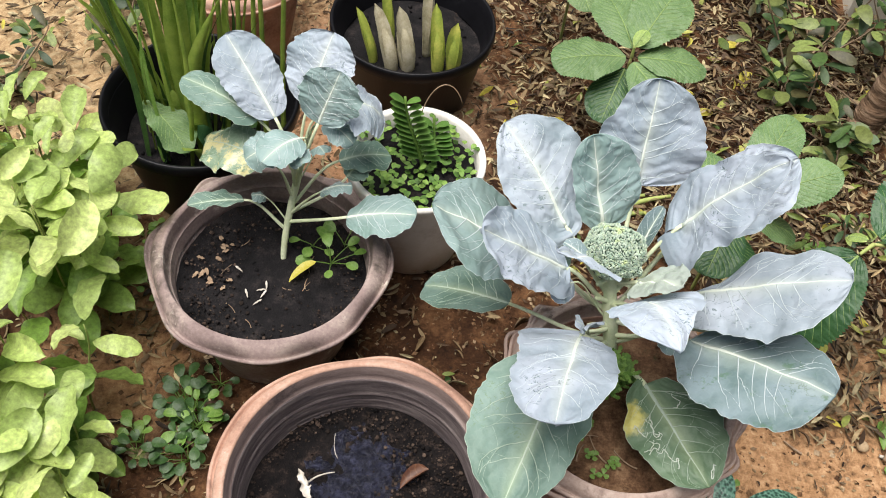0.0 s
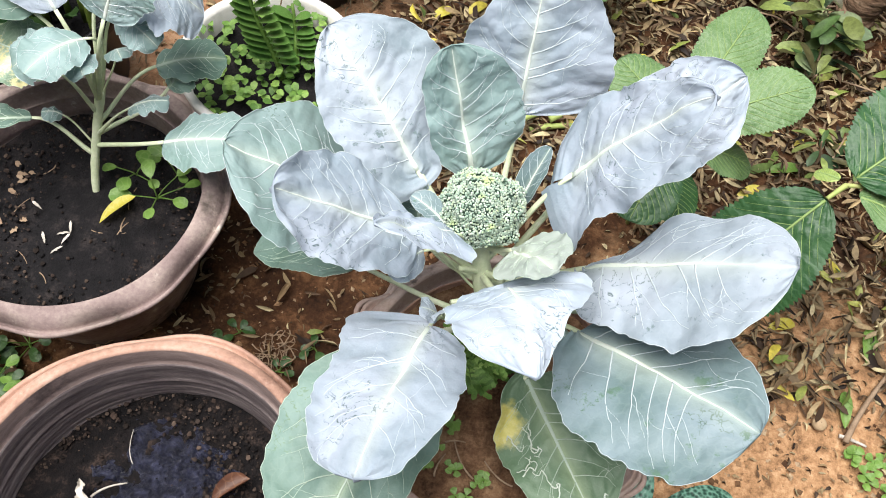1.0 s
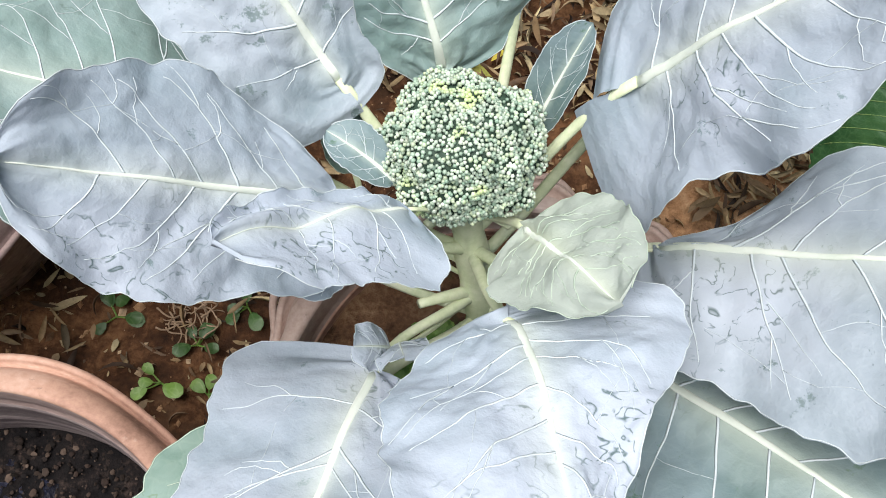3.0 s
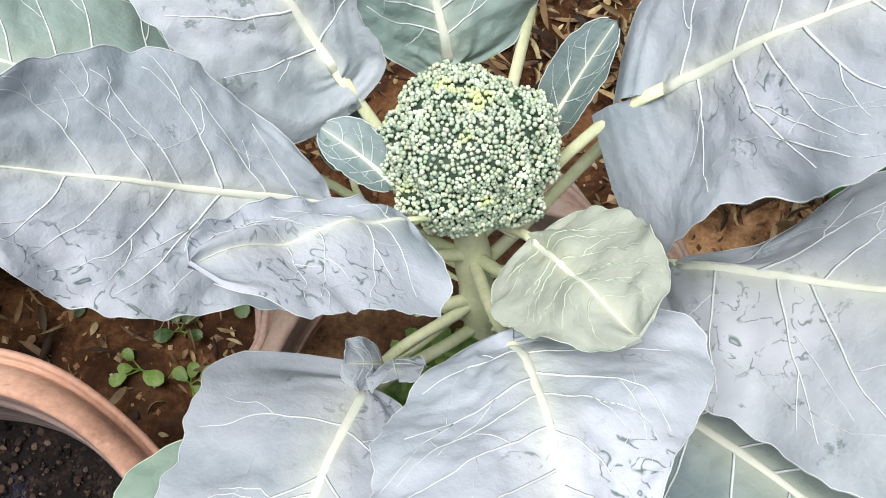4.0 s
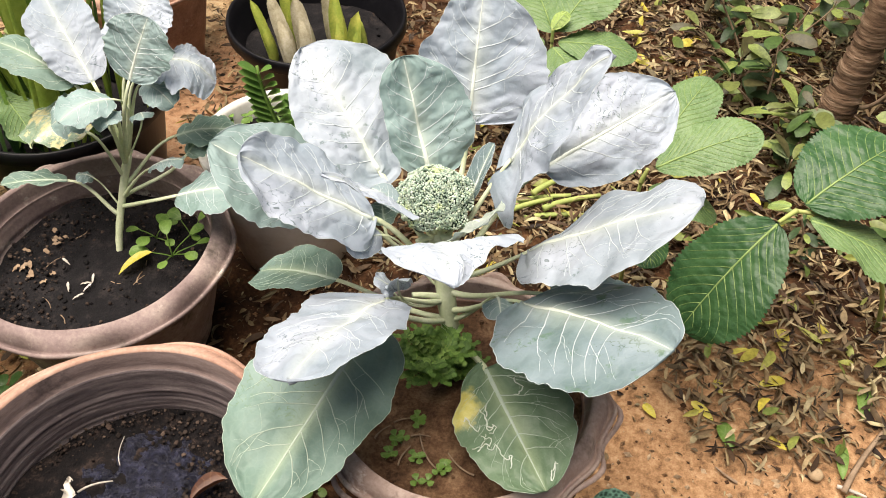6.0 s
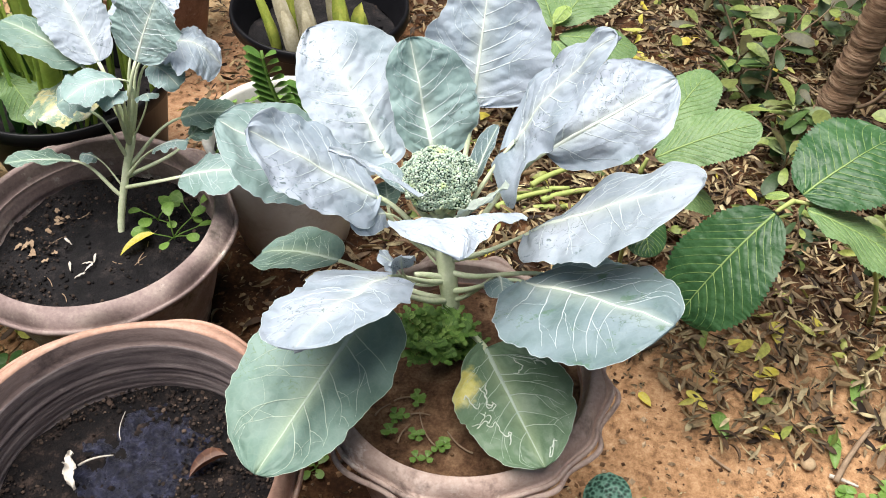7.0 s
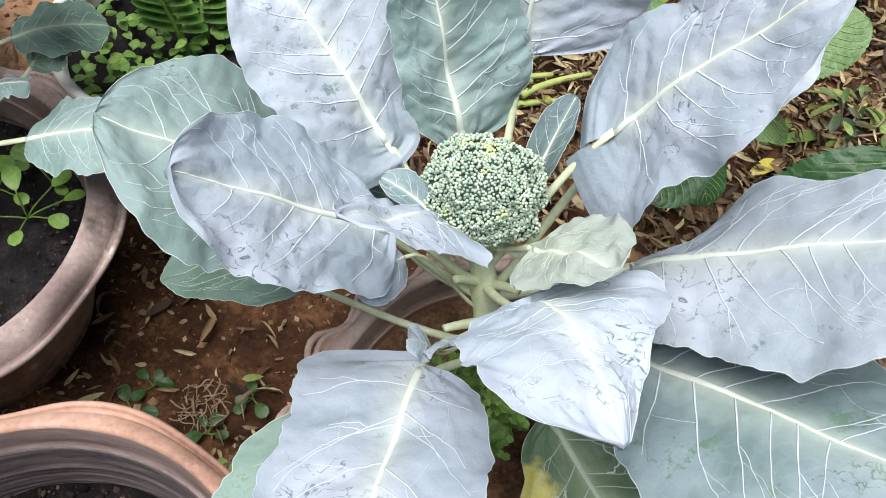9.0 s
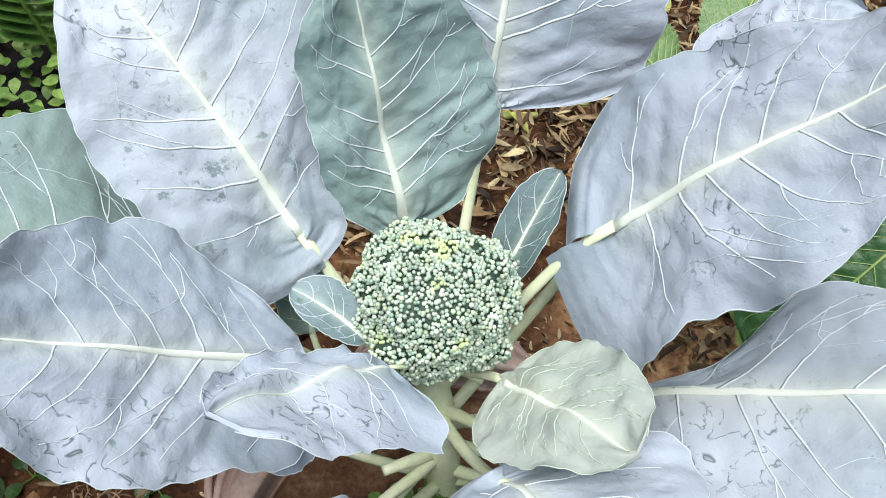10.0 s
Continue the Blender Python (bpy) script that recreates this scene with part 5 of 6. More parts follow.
stem_part(wire, "shaft", bezier((-0.01, 1.60, 0.25), (0.0, 1.64, 0.40), (0.06, 1.66, 0.42), (0.09, 1.64, 0.34)), 0.0015, 0.001, M_TWIG)

# ---- clay pot at the back ----
clay_pot("clay_pot", (-0.62, 2.12, -0.05), "brown clay pot standing behind the lilies", 0.30, 0.17, 0.20, 0.12, 0.24, M_CLAY_E, M_CLAY_E, M_SOIL_RED, 6, 0.004, 0.026, 5.2)


# ---- weeds and litter in the clay pots ----
def herb(place, label, fronds, spread, tall, seed, material, size=0.010):
    """A feathery herb: thin stalks set with small lobed leaflets."""
    rng = random.Random(seed)
    plant = thing("weed", place, label, "weed", "weeds")
    c = Vector(place)
    for k in range(fronds):
        t = k * 2.4 + rng.uniform(-0.3, 0.3)
        out, up = spread * rng.uniform(0.5, 1.0), tall * rng.uniform(0.55, 1.0)
        tip = c + Vector((out * math.cos(t), out * math.sin(t), up))
        line = bezier(c, c + Vector((0, 0, up * 0.5)), c + (tip - c) * 0.7 + Vector((0, 0, up * 0.25)), tip, 10)
        stalk = stem_part(plant, "stalk", line, 0.0012, 0.0006, M_FRESH, 5)
        bits = []
        for j in range(3, 11):
            p = line[j]
            for side in (-1, 0, 1):
                if side == 0 and j < 10:
                    continue
                a = t + side * 1.25
                for q in range(3):
                    d = Vector((math.cos(a + (q - 1) * 0.5), math.sin(a + (q - 1) * 0.5), rng.uniform(-0.1, 0.4))) * size * rng.uniform(0.8, 1.3)
                    o = p + Vector((math.cos(a), math.sin(a), 0.1)) * size * 0.5 * q
                    bits.append(simple_leaf(o, o + d, size * 0.75, nu=4, nv=2, seed=j + q))
        vs, fs = joined(bits)
        part("foliage", local(vs, place), fs, material, stalk)
    return plant


def seedling(place, label, leaves, seed, size, material, group="weeds"):
    """A small broad-leaved weed with stalked leaves: (dx, dy, dz) of each leaf's base from the root."""
    rng = random.Random(seed)
    plant = thing("weed", place, label, "weed", group)
    c = Vector(place)
    for k, d in enumerate(leaves):
        b = c + Vector(d)
        a = math.atan2(d[1], d[0])
        stem_part(plant, "stalk", bezier(c, c + Vector((0, 0, d[2] * 0.5)), b - Vector((0, 0, 0.004)), b, 6), 0.0013, 0.0009, M_FRESH, 5)
        s = size * rng.uniform(0.75, 1.15)
        leaf_part(plant, "leaf", b, b + Vector((math.cos(a), math.sin(a), rng.uniform(-0.1, 0.3))).normalized() * s, s * 0.72, material, tilt=rng.uniform(-20, 20), nu=10, nv=8, seed=seed + k)
    return plant


herb((0.447, 0.985, 0.335), "feathery green herb at the foot of the broccoli stem", 15, 0.052, 0.10, 1, M_WEED, 0.011)
herb((0.475, 0.990, 0.335), "feathery green herb beside the broccoli stem", 8, 0.04, 0.07, 2, M_WEED, 0.010)


def clover(place, seed, label="tiny three-leaved weed on the soil", size=0.011):
    rng = random.Random(seed)
    plant = thing("weed", place, label, "weed", "weeds")
    for k in range(rng.choice((2, 3))):
        c = Vector(place) + Vector((rng.uniform(-0.008, 0.008), rng.uniform(-0.008, 0.008), rng.uniform(0.008, 0.016)))
        a0 = rng.uniform(0, 6.28)
        for j in range(3):
            a = a0 + j * 2.09
            leaf_part(plant, "leaf", c, c + Vector((math.cos(a), math.sin(a), 0.15)) * size, size * 0.95, M_FRESH, nu=6, nv=4, full=0.9, point=3.0, seed=seed + j)
        stem_part(plant, "stalk", [Vector(place), (Vector(place) + c) / 2 + Vector((0.002, 0, 0)), c], 0.0007, 0.0006, M_FRESH, 4)


for k, (x, y) in enumerate(((0.43, 0.865), (0.455, 0.84), (0.475, 0.815), (0.415, 0.835), (0.50, 0.83), (0.44, 0.90))):
    clover((x, y, 0.335), 30 + k)


def twig(place, turn, length, radius=0.0012, material=None, label="thin dry twig on the soil", name="twig", arch=0.15, group="dry twigs", height=0.0):
    t = thing(name, place, label, "twig", group)
    d = Vector((math.cos(turn), math.sin(turn), 0)) * length
    n = Vector((-math.sin(turn), math.cos(turn), 0)) * length * arch
    c = Vector(place)
    stem_part(t, "shaft", bezier(c - d / 2, c - d / 6 + n + Vector((0, 0, height)), c + d / 6 + n * 0.6 + Vector((0, 0, height)), c + d / 2, 8), radius, radius * 0.6, material or M_TWIG, 6)
    return t


rng = random.Random(8)
for x, y, a, l in ((0.47, 0.86, 2.2, 0.06), (0.425, 0.90, 0.5, 0.03), (0.44, 0.845, 1.3, 0.035), (0.52, 0.85, 2.6, 0.05), (0.40, 0.875, 1.0, 0.03), (0.455, 0.88, 0.2, 0.028)):
    twig((x, y, 0.339), a, l, 0.0015)
for k in range(9):
    r, t = 0.15 * math.sqrt(rng.random()), rng.uniform(0, 6.28)
    twig((-0.225 + r * math.cos(t), 1.155 + r * math.sin(t), 0.207), rng.uniform(0, 6.28), rng.uniform(0.015, 0.045), rng.uniform(0.0008, 0.0015), M_TWIG, "pale dry straw on the black soil", "straw", group="straws")
for x, y, a in ((-0.249, 1.121, 0.3), (-0.235, 1.105, 1.2), (-0.26, 1.10, 2.1), (-0.245, 1.085, 0.8), (-0.29, 1.16, 2.7), (-0.228, 1.128, 1.9)):
    fleck = thing("dry_scrap", (x, y, 0.21), "small pale dry leaf scrap on black soil", "litter", "dry scraps")
    leaf_part(fleck, "scrap", (x, y, 0.21), (x + 0.022 * math.cos(a), y + 0.022 * math.sin(a), 0.214), 0.0045, M_PAPER, nu=8, nv=4, wave=0.3, notch=0.4, seed=a)
rng = random.Random(52)
for k in range(16):
    x, y, a = -0.355 + rng.uniform(-0.035, 0.04), 1.175 + rng.uniform(-0.06, 0.06), rng.uniform(0, 6.28)
    fleck = thing("dry_scrap", (x, y, 0.205), "small brown dry leaf scrap on black soil", "litter", "dry scraps")
    leaf_part(fleck, "scrap", (x, y, 0.206), (x + 0.018 * math.cos(a), y + 0.018 * math.sin(a), 0.212), 0.008, M_TWIG, nu=8, nv=4, wave=0.3, notch=0.4, seed=a)
yl = thing("fallen_leaf", (-0.163, 1.180, 0.21), "single yellow fallen leaf on black soil", "leaf", "fallen leaves")
leaf_part(yl, "leaf_blade", (-0.188, 1.155, 0.214), (-0.142, 1.208, 0.232), 0.026, M_YELLOW, tilt=15, cup=0.4, nu=12, nv=6)
seedling((-0.115, 1.225, 0.205), "bright green broad-leaved weed seedling in black soil", [(0.035, -0.01, 0.03), (-0.02, 0.03, 0.045), (0.005, -0.03, 0.025), (0.03, 0.03, 0.04), (-0.035, -0.012, 0.02), (0.045, 0.018, 0.03), (-0.005, 0.01, 0.05)], 3, 0.036, M_FRESH)
seedling((-0.165, 1.262, 0.205), "small green weed seedling in black soil", [(-0.025, -0.008, 0.03), (0.02, 0.012, 0.035), (0.0, -0.022, 0.03), (0.03, -0.015, 0.02)], 4, 0.030, M_FRESH)
seedling((-0.10, 1.28, 0.205), "small green weed seedling in black soil", [(0.01, 0.02, 0.03), (-0.02, 0.01, 0.035), (0.015, -0.015, 0.03)], 5, 0.030, M_FRESH)

vs, fs = sheet(lambda u, v: ((0.005 + u * 0.118 * (1 + 0.2 * noise.noise(Vector((math.cos(v * 6.2832) * 1.5, math.sin(v * 6.2832) * 1.5, 2)))) ) * math.cos(v * 6.2832),
                             (u * 0.118 * (1 + 0.2 * noise.noise(Vector((math.cos(v * 6.2832) * 1.5, math.sin(v * 6.2832) * 1.5, 2)))) ) * math.sin(v * 6.2832),
                             0.007 * (1 - u ** 2) + 0.010 * noise.fractal(Vector((u * math.cos(v * 6.2832) * 5, u * math.sin(v * 6.2832) * 5, 1)), 0.7, 2.0, 6) - 0.010 * u ** 3), 60, 140)
vs = [(x * 1.08 - 0.026, y * 0.98 + 0.055, z + 0.242) for x, y, z in vs]
part("crust", vs, fs, M_CRUST, pot_e, "dark wet bluish crust")
vs, fs = clods(0.11, 0.250, 90, 77, 0.001, 0.003)
tagged(part("crumb", [(x - 0.06, y + 0.05, z) for x, y, z in vs], fs, M_SOIL_CRUMB, pot_e), kind="stuff")
sc = thing("dry_scrap", (-0.04, 0.735, 0.262), "crumpled whitish dry scrap on dark soil", "litter")
leaf_part(sc, "scrap", (-0.045, 0.742, 0.262), (-0.005, 0.682, 0.272), 0.019, M_PAPER, nu=24, nv=12, wave=0.7, notch=0.9, seed=2.0, cup=0.6)
twig((0.0, 0.735, 0.262), 0.6, 0.05, 0.002, M_PAPER, "short pale stick on dark soil", "stick")
twig((0.01, 0.80, 0.260), 1.9, 0.05, 0.0008, M_PAPER, "thin pale straw on dark soil", "straw", group="straws")
bl = thing("fallen_leaf", (0.16, 0.769, 0.252), "curled brown dead leaf in the empty pot", "leaf", "fallen leaves")
M_DEAD = leafy("brown_dead_leaf", (0.05, 0.018, 0.010), (0.12, 0.05, 0.026), 0.5, None, 80, (0.3, 0.16, 0.08), 0.2, 0.1)
leaf_part(bl, "leaf_blade", (0.140, 0.747, 0.252), (0.184, 0.790, 0.264), 0.035, M_DEAD, tilt=25, cup=0.8, nu=12, nv=8)


# ---- lime-leaved shrub ----
def leafy_shrub(place, label, shoots, seed, size, material, tall, spread, name="shrub"):
    """Upright shoots with pairs of ovate leaves."""
    rng = random.Random(seed)
    bush = thing(name, place, label, "shrub")
    c = Vector(place)
    for k in range(shoots):
        t = rng.uniform(0, 6.28)
        r = spread * math.sqrt(rng.random())
        foot = c + Vector((r * 0.6 * math.cos(t), r * 0.6 * math.sin(t), -0.01))
        top = c + Vector((r * math.cos(t), r * math.sin(t), tall * rng.uniform(0.55, 1.0)))
        line = bezier(foot, foot + Vector((0, 0, tall * 0.3)), top - Vector((0, 0, tall * 0.25)), top, 10)
        shoot = stem_part(bush, "shoot", line, 0.003, 0.0015, M_HYSTEM, 6)
        bits = []
        for j in range(4, 11, 2):
            for side in (0, 1):
                a = j * 0.785 + side * math.pi + rng.uniform(-0.4, 0.4)
                s = size * rng.uniform(0.5, 1.05)
                b = line[j] + Vector((math.cos(a), math.sin(a), 0.2)) * 0.008
                bits.append(simple_leaf(b, b + Vector((math.cos(a), math.sin(a), rng.uniform(-0.25, 0.45))).normalized() * s, s * rng.uniform(0.46, 0.64), tilt=rng.uniform(-40, 40), nu=16, nv=8, seed=j + k, full=0.6, point=1.35, wave=0.09, bend=rng.uniform(0.0, 0.2), cup=rng.uniform(-0.3, 0.6)))
        vs, fs = joined(bits)
        part("foliage", local(vs, place), fs, material, shoot)
    return bush


M_LIMES = scattered("lime_shrub_leaves", [(0.48, 0.66, 0.10), (0.60, 0.74, 0.18), (0.34, 0.52, 0.08), (0.70, 0.80, 0.32), (0.20, 0.36, 0.06)], 0.4, 0.4, 0.35)
leafy_shrub((-0.70, 1.10, 0.0), "lime green shrub with bright ovate leaves", 13, 5, 0.130, M_LIMES, 0.46, 0.17)
leafy_shrub((-0.585, 0.80, 0.0), "lime green shrub with bright ovate leaves", 12, 6, 0.125, M_LIMES, 0.42, 0.15)
leafy_shrub((-0.54, 0.55, 0.0), "lime green shrub with bright ovate leaves", 11, 7, 0.125, M_LIMES, 0.38, 0.15)
leafy_shrub((-0.85, 1.35, 0.0), "lime green shrub with bright ovate leaves", 10, 8, 0.10, M_LIMES, 0.36, 0.17)


# ---- patterned-leaf plant beside the pot ----
M_PATTERN, ns, ls, b = nodes_of("bubbled_leaf", 0.4)
co = ns.new("ShaderNodeTexCoord")
vor = put(ns, "ShaderNodeTexVoronoi", Scale=150)
ls.new(co.outputs["Object"], vor.inputs["Vector"])
r = ramp(ns, [(0.25, (0.012, 0.045, 0.03)), (0.45, (0.05, 0.13, 0.09)), (0.7, (0.13, 0.27, 0.20))])
ls.new(vor.outputs["Distance"], r.inputs[0])
ls.new(r.outputs[0], b.inputs["Base Color"])
bp = put(ns, "ShaderNodeBump", Strength=0.8, Distance=0.002)
ls.new(vor.outputs["Distance"], bp.inputs["Height"])
ls.new(bp.outputs[0], b.inputs["Normal"])
pat = thing("patterned_plant", (0.80, 0.86, 0.0), "low plant with dark green bubbled leaves beside the pot", "plant")
for base, tip, w, tilt in (((0.755, 0.875, 0.075), (0.752, 0.995, 0.105), 0.085, 10), ((0.80, 0.90, 0.07), (0.935, 0.955, 0.085), 0.085, 0), ((0.74, 0.86, 0.07), (0.66, 0.80, 0.09), 0.085, 0), ((0.80, 0.85, 0.07), (0.90, 0.80, 0.08), 0.08, 0)):
    leaf_part(pat, "leaf", base, tip, w, M_PATTERN, tilt=tilt, cup=-0.25, bend=0.15, nu=24, nv=16, full=0.5, point=2.2)
    stem_part(pat, "stalk", bezier((0.79, 0.865, -0.01), (0.79, 0.865, 0.04), Vector(base) - Vector((0, 0, 0.02)), base, 6), 0.003, 0.002, M_STEM, 6)
seedling((0.80, 0.985, 0.0), "small green weed on bare earth", [(0.012, 0.01, 0.02), (-0.012, 0.008, 0.02), (0.0, -0.012, 0.018)], 9, 0.022, M_FRESH)


# ---- leaf litter ----
def litter_density(x, y):
    """How thickly fallen leaves lie; thick on the far side of a worn bare patch."""
    if x > 1.16 and y > 2.68:
        return 0.0
    d = 0.0
    edge = 1.0 + 0.22 * noise.noise(Vector((x * 3, y * 3, 9)))
    if x > 0.62:
        d = 1.0 if y > 1.42 * edge - 0.12 * (x - 0.62) - 0.25 * max(0.0, x - 1.02) - 1.2 * max(0.0, x - 1.12) else 0.0
        if math.hypot((x - 1.00) / 0.16, (y - 1.265) / 0.11) < edge:
            d = 0.8
    elif x > 0.2:
        d = 0.85 if y > 1.45 else 0.05
    elif y > 1.95 and x > -0.4:
        d = 0.35
    elif x < -0.7:
        d = 0.25
    else:
        d = 0.05 + 0.22 * max(0.0, min(1.0, 0.5 + 2 * noise.noise(Vector((x * 6, y * 6, 4)))))
    return d * min(1.0, max(0.0, (3.9 - y) / 0.8)) * min(1.0, max(0.0, (2.7 - x) / 0.6))


POTS = ((POT_M, 0.15), (POT_L, 0.16), (POT_E, 0.15), (POT_BL, 0.17), (POT_B, 0.16), (POT_W, 0.12))


def leaf_kinds(count, seed, slim, curl):
    """Unit-long curled leaves to strew about."""
    rng = random.Random(seed)
    kinds = []
    for k in range(count):
        vs, fs = simple_leaf((0, 0, 0), (1, 0, rng.uniform(-0.15, 0.25)), rng.uniform(*slim), tilt=rng.uniform(-60, 60), bend=rng.uniform(-0.12, 0.28), cup=rng.uniform(-curl, curl * 1.8), nu=5, nv=2, seed=k * 1.7, notch=0.0, wave=0.05)
        kinds.append(np.array([tuple(v) for v in vs]))
    return kinds, fs


def scatter_leaves(count, seed, area, lo, hi, slim, lift, dense=litter_density, curl=0.6):
    rng = random.Random(seed)
    kinds, quads = leaf_kinds(48, seed, slim, curl)
    quads = np.array(quads)
    vs, fs, o = [], [], 0
    for _ in range(count):
        x, y = rng.uniform(area[0], area[1]), rng.uniform(area[2], area[3])
        if rng.random() > dense(x, y) or any(math.hypot(x - p[0], y - p[1]) < r for p, r in POTS):
            continue
        a, s = rng.uniform(0, 6.28), rng.uniform(lo, hi)
        c, d = s * math.cos(a), s * math.sin(a)
        v = kinds[rng.randrange(len(kinds))] @ np.array(((c, d, 0), (-d, c, 0), (0, 0, s)))
        v += (x, y, ground_height(x, y) + rng.uniform(0.001, lift) - v[:, 2].min() * 0.7)
        vs.append(v)
        fs.append(quads + o)
        o += len(v)
    return np.concatenate(vs).tolist(), np.concatenate(fs).tolist()


AREA = (-1.5, 2.4, -0.2, 3.6)
part("leaf_litter", *scatter_leaves(90000, 21, AREA, 0.02, 0.05, (0.13, 0.32), 0.03, curl=0.9), M_LITTER)
tagged(bpy.data.objects["leaf_litter"], "thick carpet of dry brown curled leaves", "leaf litter", "", "stuff")
def earth_crumbs(count, seed):
    rng = random.Random(seed)
    shape = np.array([(1, 0, 0), (-1, 0, 0), (0, 1, 0), (0, -1, 0), (0, 0, 1), (0, 0, -1)], dtype=float)
    tris = np.array([(0, 2, 4), (2, 1, 4), (1, 3, 4), (3, 0, 4), (2, 0, 5), (1, 2, 5), (3, 1, 5), (0, 3, 5)])
    vs, fs = [], []
    while len(vs) < count:
        x, y = rng.uniform(-0.7, 1.6), rng.uniform(0.5, 2.3)
        if noise.noise(Vector((x * 5, y * 5, 3))) < rng.uniform(-0.5, 0.3) or any(math.hypot(x - p[0], y - p[1]) < r for p, r in POTS):
            continue
        s, a = 0.0012 + 0.006 * rng.random() ** 3, rng.uniform(0, 6.28)
        turn = np.array(((math.cos(a), math.sin(a), 0), (-math.sin(a), math.cos(a), 0), (0.3, 0, 0.7)))
        fs.append(tris + 6 * len(vs))
        vs.append((shape * [s * rng.uniform(0.6, 1.4) for _ in range(3)]) @ turn + (x, y, ground_height(x, y) + s * 0.2))
    return np.concatenate(vs).tolist(), np.concatenate(fs).tolist()


tagged(part("earth_crumbs", *earth_crumbs(9000, 41), M_EARTH_CRUMBS, smooth=False), "crumbs and clods of reddish earth", "earth crumbs", "", "stuff")
part("dry_crumbs", *scatter_leaves(26000, 22, (-0.9, 1.7, 0.4, 2.6), 0.005, 0.018, (0.2, 0.6), 0.004, lambda x, y: 0.45 if noise.noise(Vector((x * 4, y * 4, 2))) > -0.1 else 0.08), M_LITTER)
tagged(bpy.data.objects["dry_crumbs"], "small crumbs of dry leaf and straw on the earth", "leaf litter", "", "stuff")
M_GREENFALL = scattered("green_fallen_leaves", [(0.10, 0.15, 0.04), (0.20, 0.26, 0.06), (0.42, 0.42, 0.10), (0.30, 0.34, 0.10), (0.62, 0.52, 0.08)], 0.5, 0.35, 0.15)
part("green_litter", *scatter_leaves(3000, 23, AREA, 0.03, 0.065, (0.25, 0.45), 0.04, lambda x, y: litter_density(x, y) * (1.0 if x > 1.0 else 0.55), 0.4), M_GREENFALL)
tagged(bpy.data.objects["green_litter"], "scattered green and yellow fallen leaves among dry ones", "leaf litter", "", "stuff")


def fallen(x, y, turn, size, material, label, slim=0.5, seed=0.0):
    z = ground_height(x, y) + 0.008
    t = thing("fallen_leaf", (x, y, z), label, "leaf", "fallen leaves")
    d = Vector((math.cos(turn), math.sin(turn), 0.1)) * size / 2
    c = Vector((x, y, z))
    leaf_part(t, "leaf_blade", c - d, c + d, size * slim, material, tilt=10, cup=0.25, nu=12, nv=6, seed=seed)


YELLOW, GREENISH = "yellow fallen leaf lying on the earth", "green fallen leaf lying on dry leaves"
fallen(0.806, 1.221, 2.4, 0.035, M_YELLOW, YELLOW)
fallen(0.902, 1.238, 2.5, 0.055, M_YELLOW, YELLOW, 0.35, 1)
fallen(0.949, 1.199, 2.0, 0.06, M_FRESH, GREENISH, 0.5, 2)
fallen(1.028, 1.330, 0.4, 0.055, M_YELLOW, YELLOW, 0.5, 3)
fallen(0.93, 1.30, 1.9, 0.035, M_YELLOW, YELLOW, 0.5, 4)
fallen(1.05, 1.44, 1.8, 0.06, M_YELLOW, YELLOW, 0.5, 5)
fallen(1.20, 1.33, 1.5, 0.075, M_FRESH, GREENISH, 0.4, 6)
fallen(1.15, 1.19, 1.6, 0.07, M_FRESH, GREENISH, 0.35, 7)
fallen(0.96, 1.62, 0.6, 0.07, M_YELLOW, YELLOW, 0.45, 8)
fallen(1.03, 1.70, 0.3, 0.08, M_FRESH, GREENISH, 0.4, 9)
fallen(0.78, 1.52, 0.9, 0.06, M_YELLOW, YELLOW, 0.4, 10)
fallen(0.25, 1.97, 0.7, 0.06, M_YELLOW, YELLOW, 0.6, 11)
fallen(0.20, 2.05, 2.0, 0.05, M_YELLOW, YELLOW, 0.6, 12)
fallen(0.73, 2.12, 0.4, 0.08, M_YELLOW, YELLOW, 0.5, 13)
fallen(0.86, 2.3, 1.4, 0.08, M_YELLOW, YELLOW, 0.5, 14)
fallen(0.70, 2.35, 2.6, 0.07, M_YELLOW, YELLOW, 0.5, 15)
fallen(-0.02, 1.80, 0.1, 0.09, M_PAPER, "large pale dry leaf on the earth", 0.4, 16)
pebble = thing("pebble", (1.104, 1.154, 0.005), "small round tan pebble on bare earth", "stone")
part("stone", *lathe([(0.001, 0.0), (0.010, 0.001), (0.014, 0.006), (0.012, 0.012), (0.006, 0.016), (0.001, 0.0165)], 20), mottled("tan_stone", [(0.2, (0.3, 0.2, 0.11)), (0.8, (0.5, 0.38, 0.24))], 60, 300, 0.8), pebble)
twig((1.20, 1.215, 0.014), 1.05, 0.20, 0.006, M_TWIG, "dry brown stick lying on leaf litter", "stick", 0.05)
twig((1.165, 1.135, 0.010), -0.2, 0.05, 0.004, M_PAPER, "short pale broken stick", "stick", 0.05)
twig((0.95, 1.12, 0.008), 2.6, 0.045, 0.003, M_TWIG, "short dark stick on bare earth", "stick", 0.05)
for k, (x, y) in enumerate(((1.21, 1.10), (1.24, 1.13), (1.19, 1.07), (1.27, 1.09), (1.23, 1.05), (1.17, 1.105))):
    clover((x, y, ground_height(x, y)), 60 + k, "small three-leaved weed on the earth", 0.018)
for k, (x, y) in enumerate(((0.56, 1.69), (0.52, 1.73), (0.59, 1.73), (0.49, 1.68), (0.55, 1.77))):
    twig((x, y, 0.012 + 0.008 * k), 0.3 + 0.12 * k, 0.14, 0.008, M_HYSTEM, "green cut stalk lying on the ground", "cut_stalk", 0.08, "cut stalks")

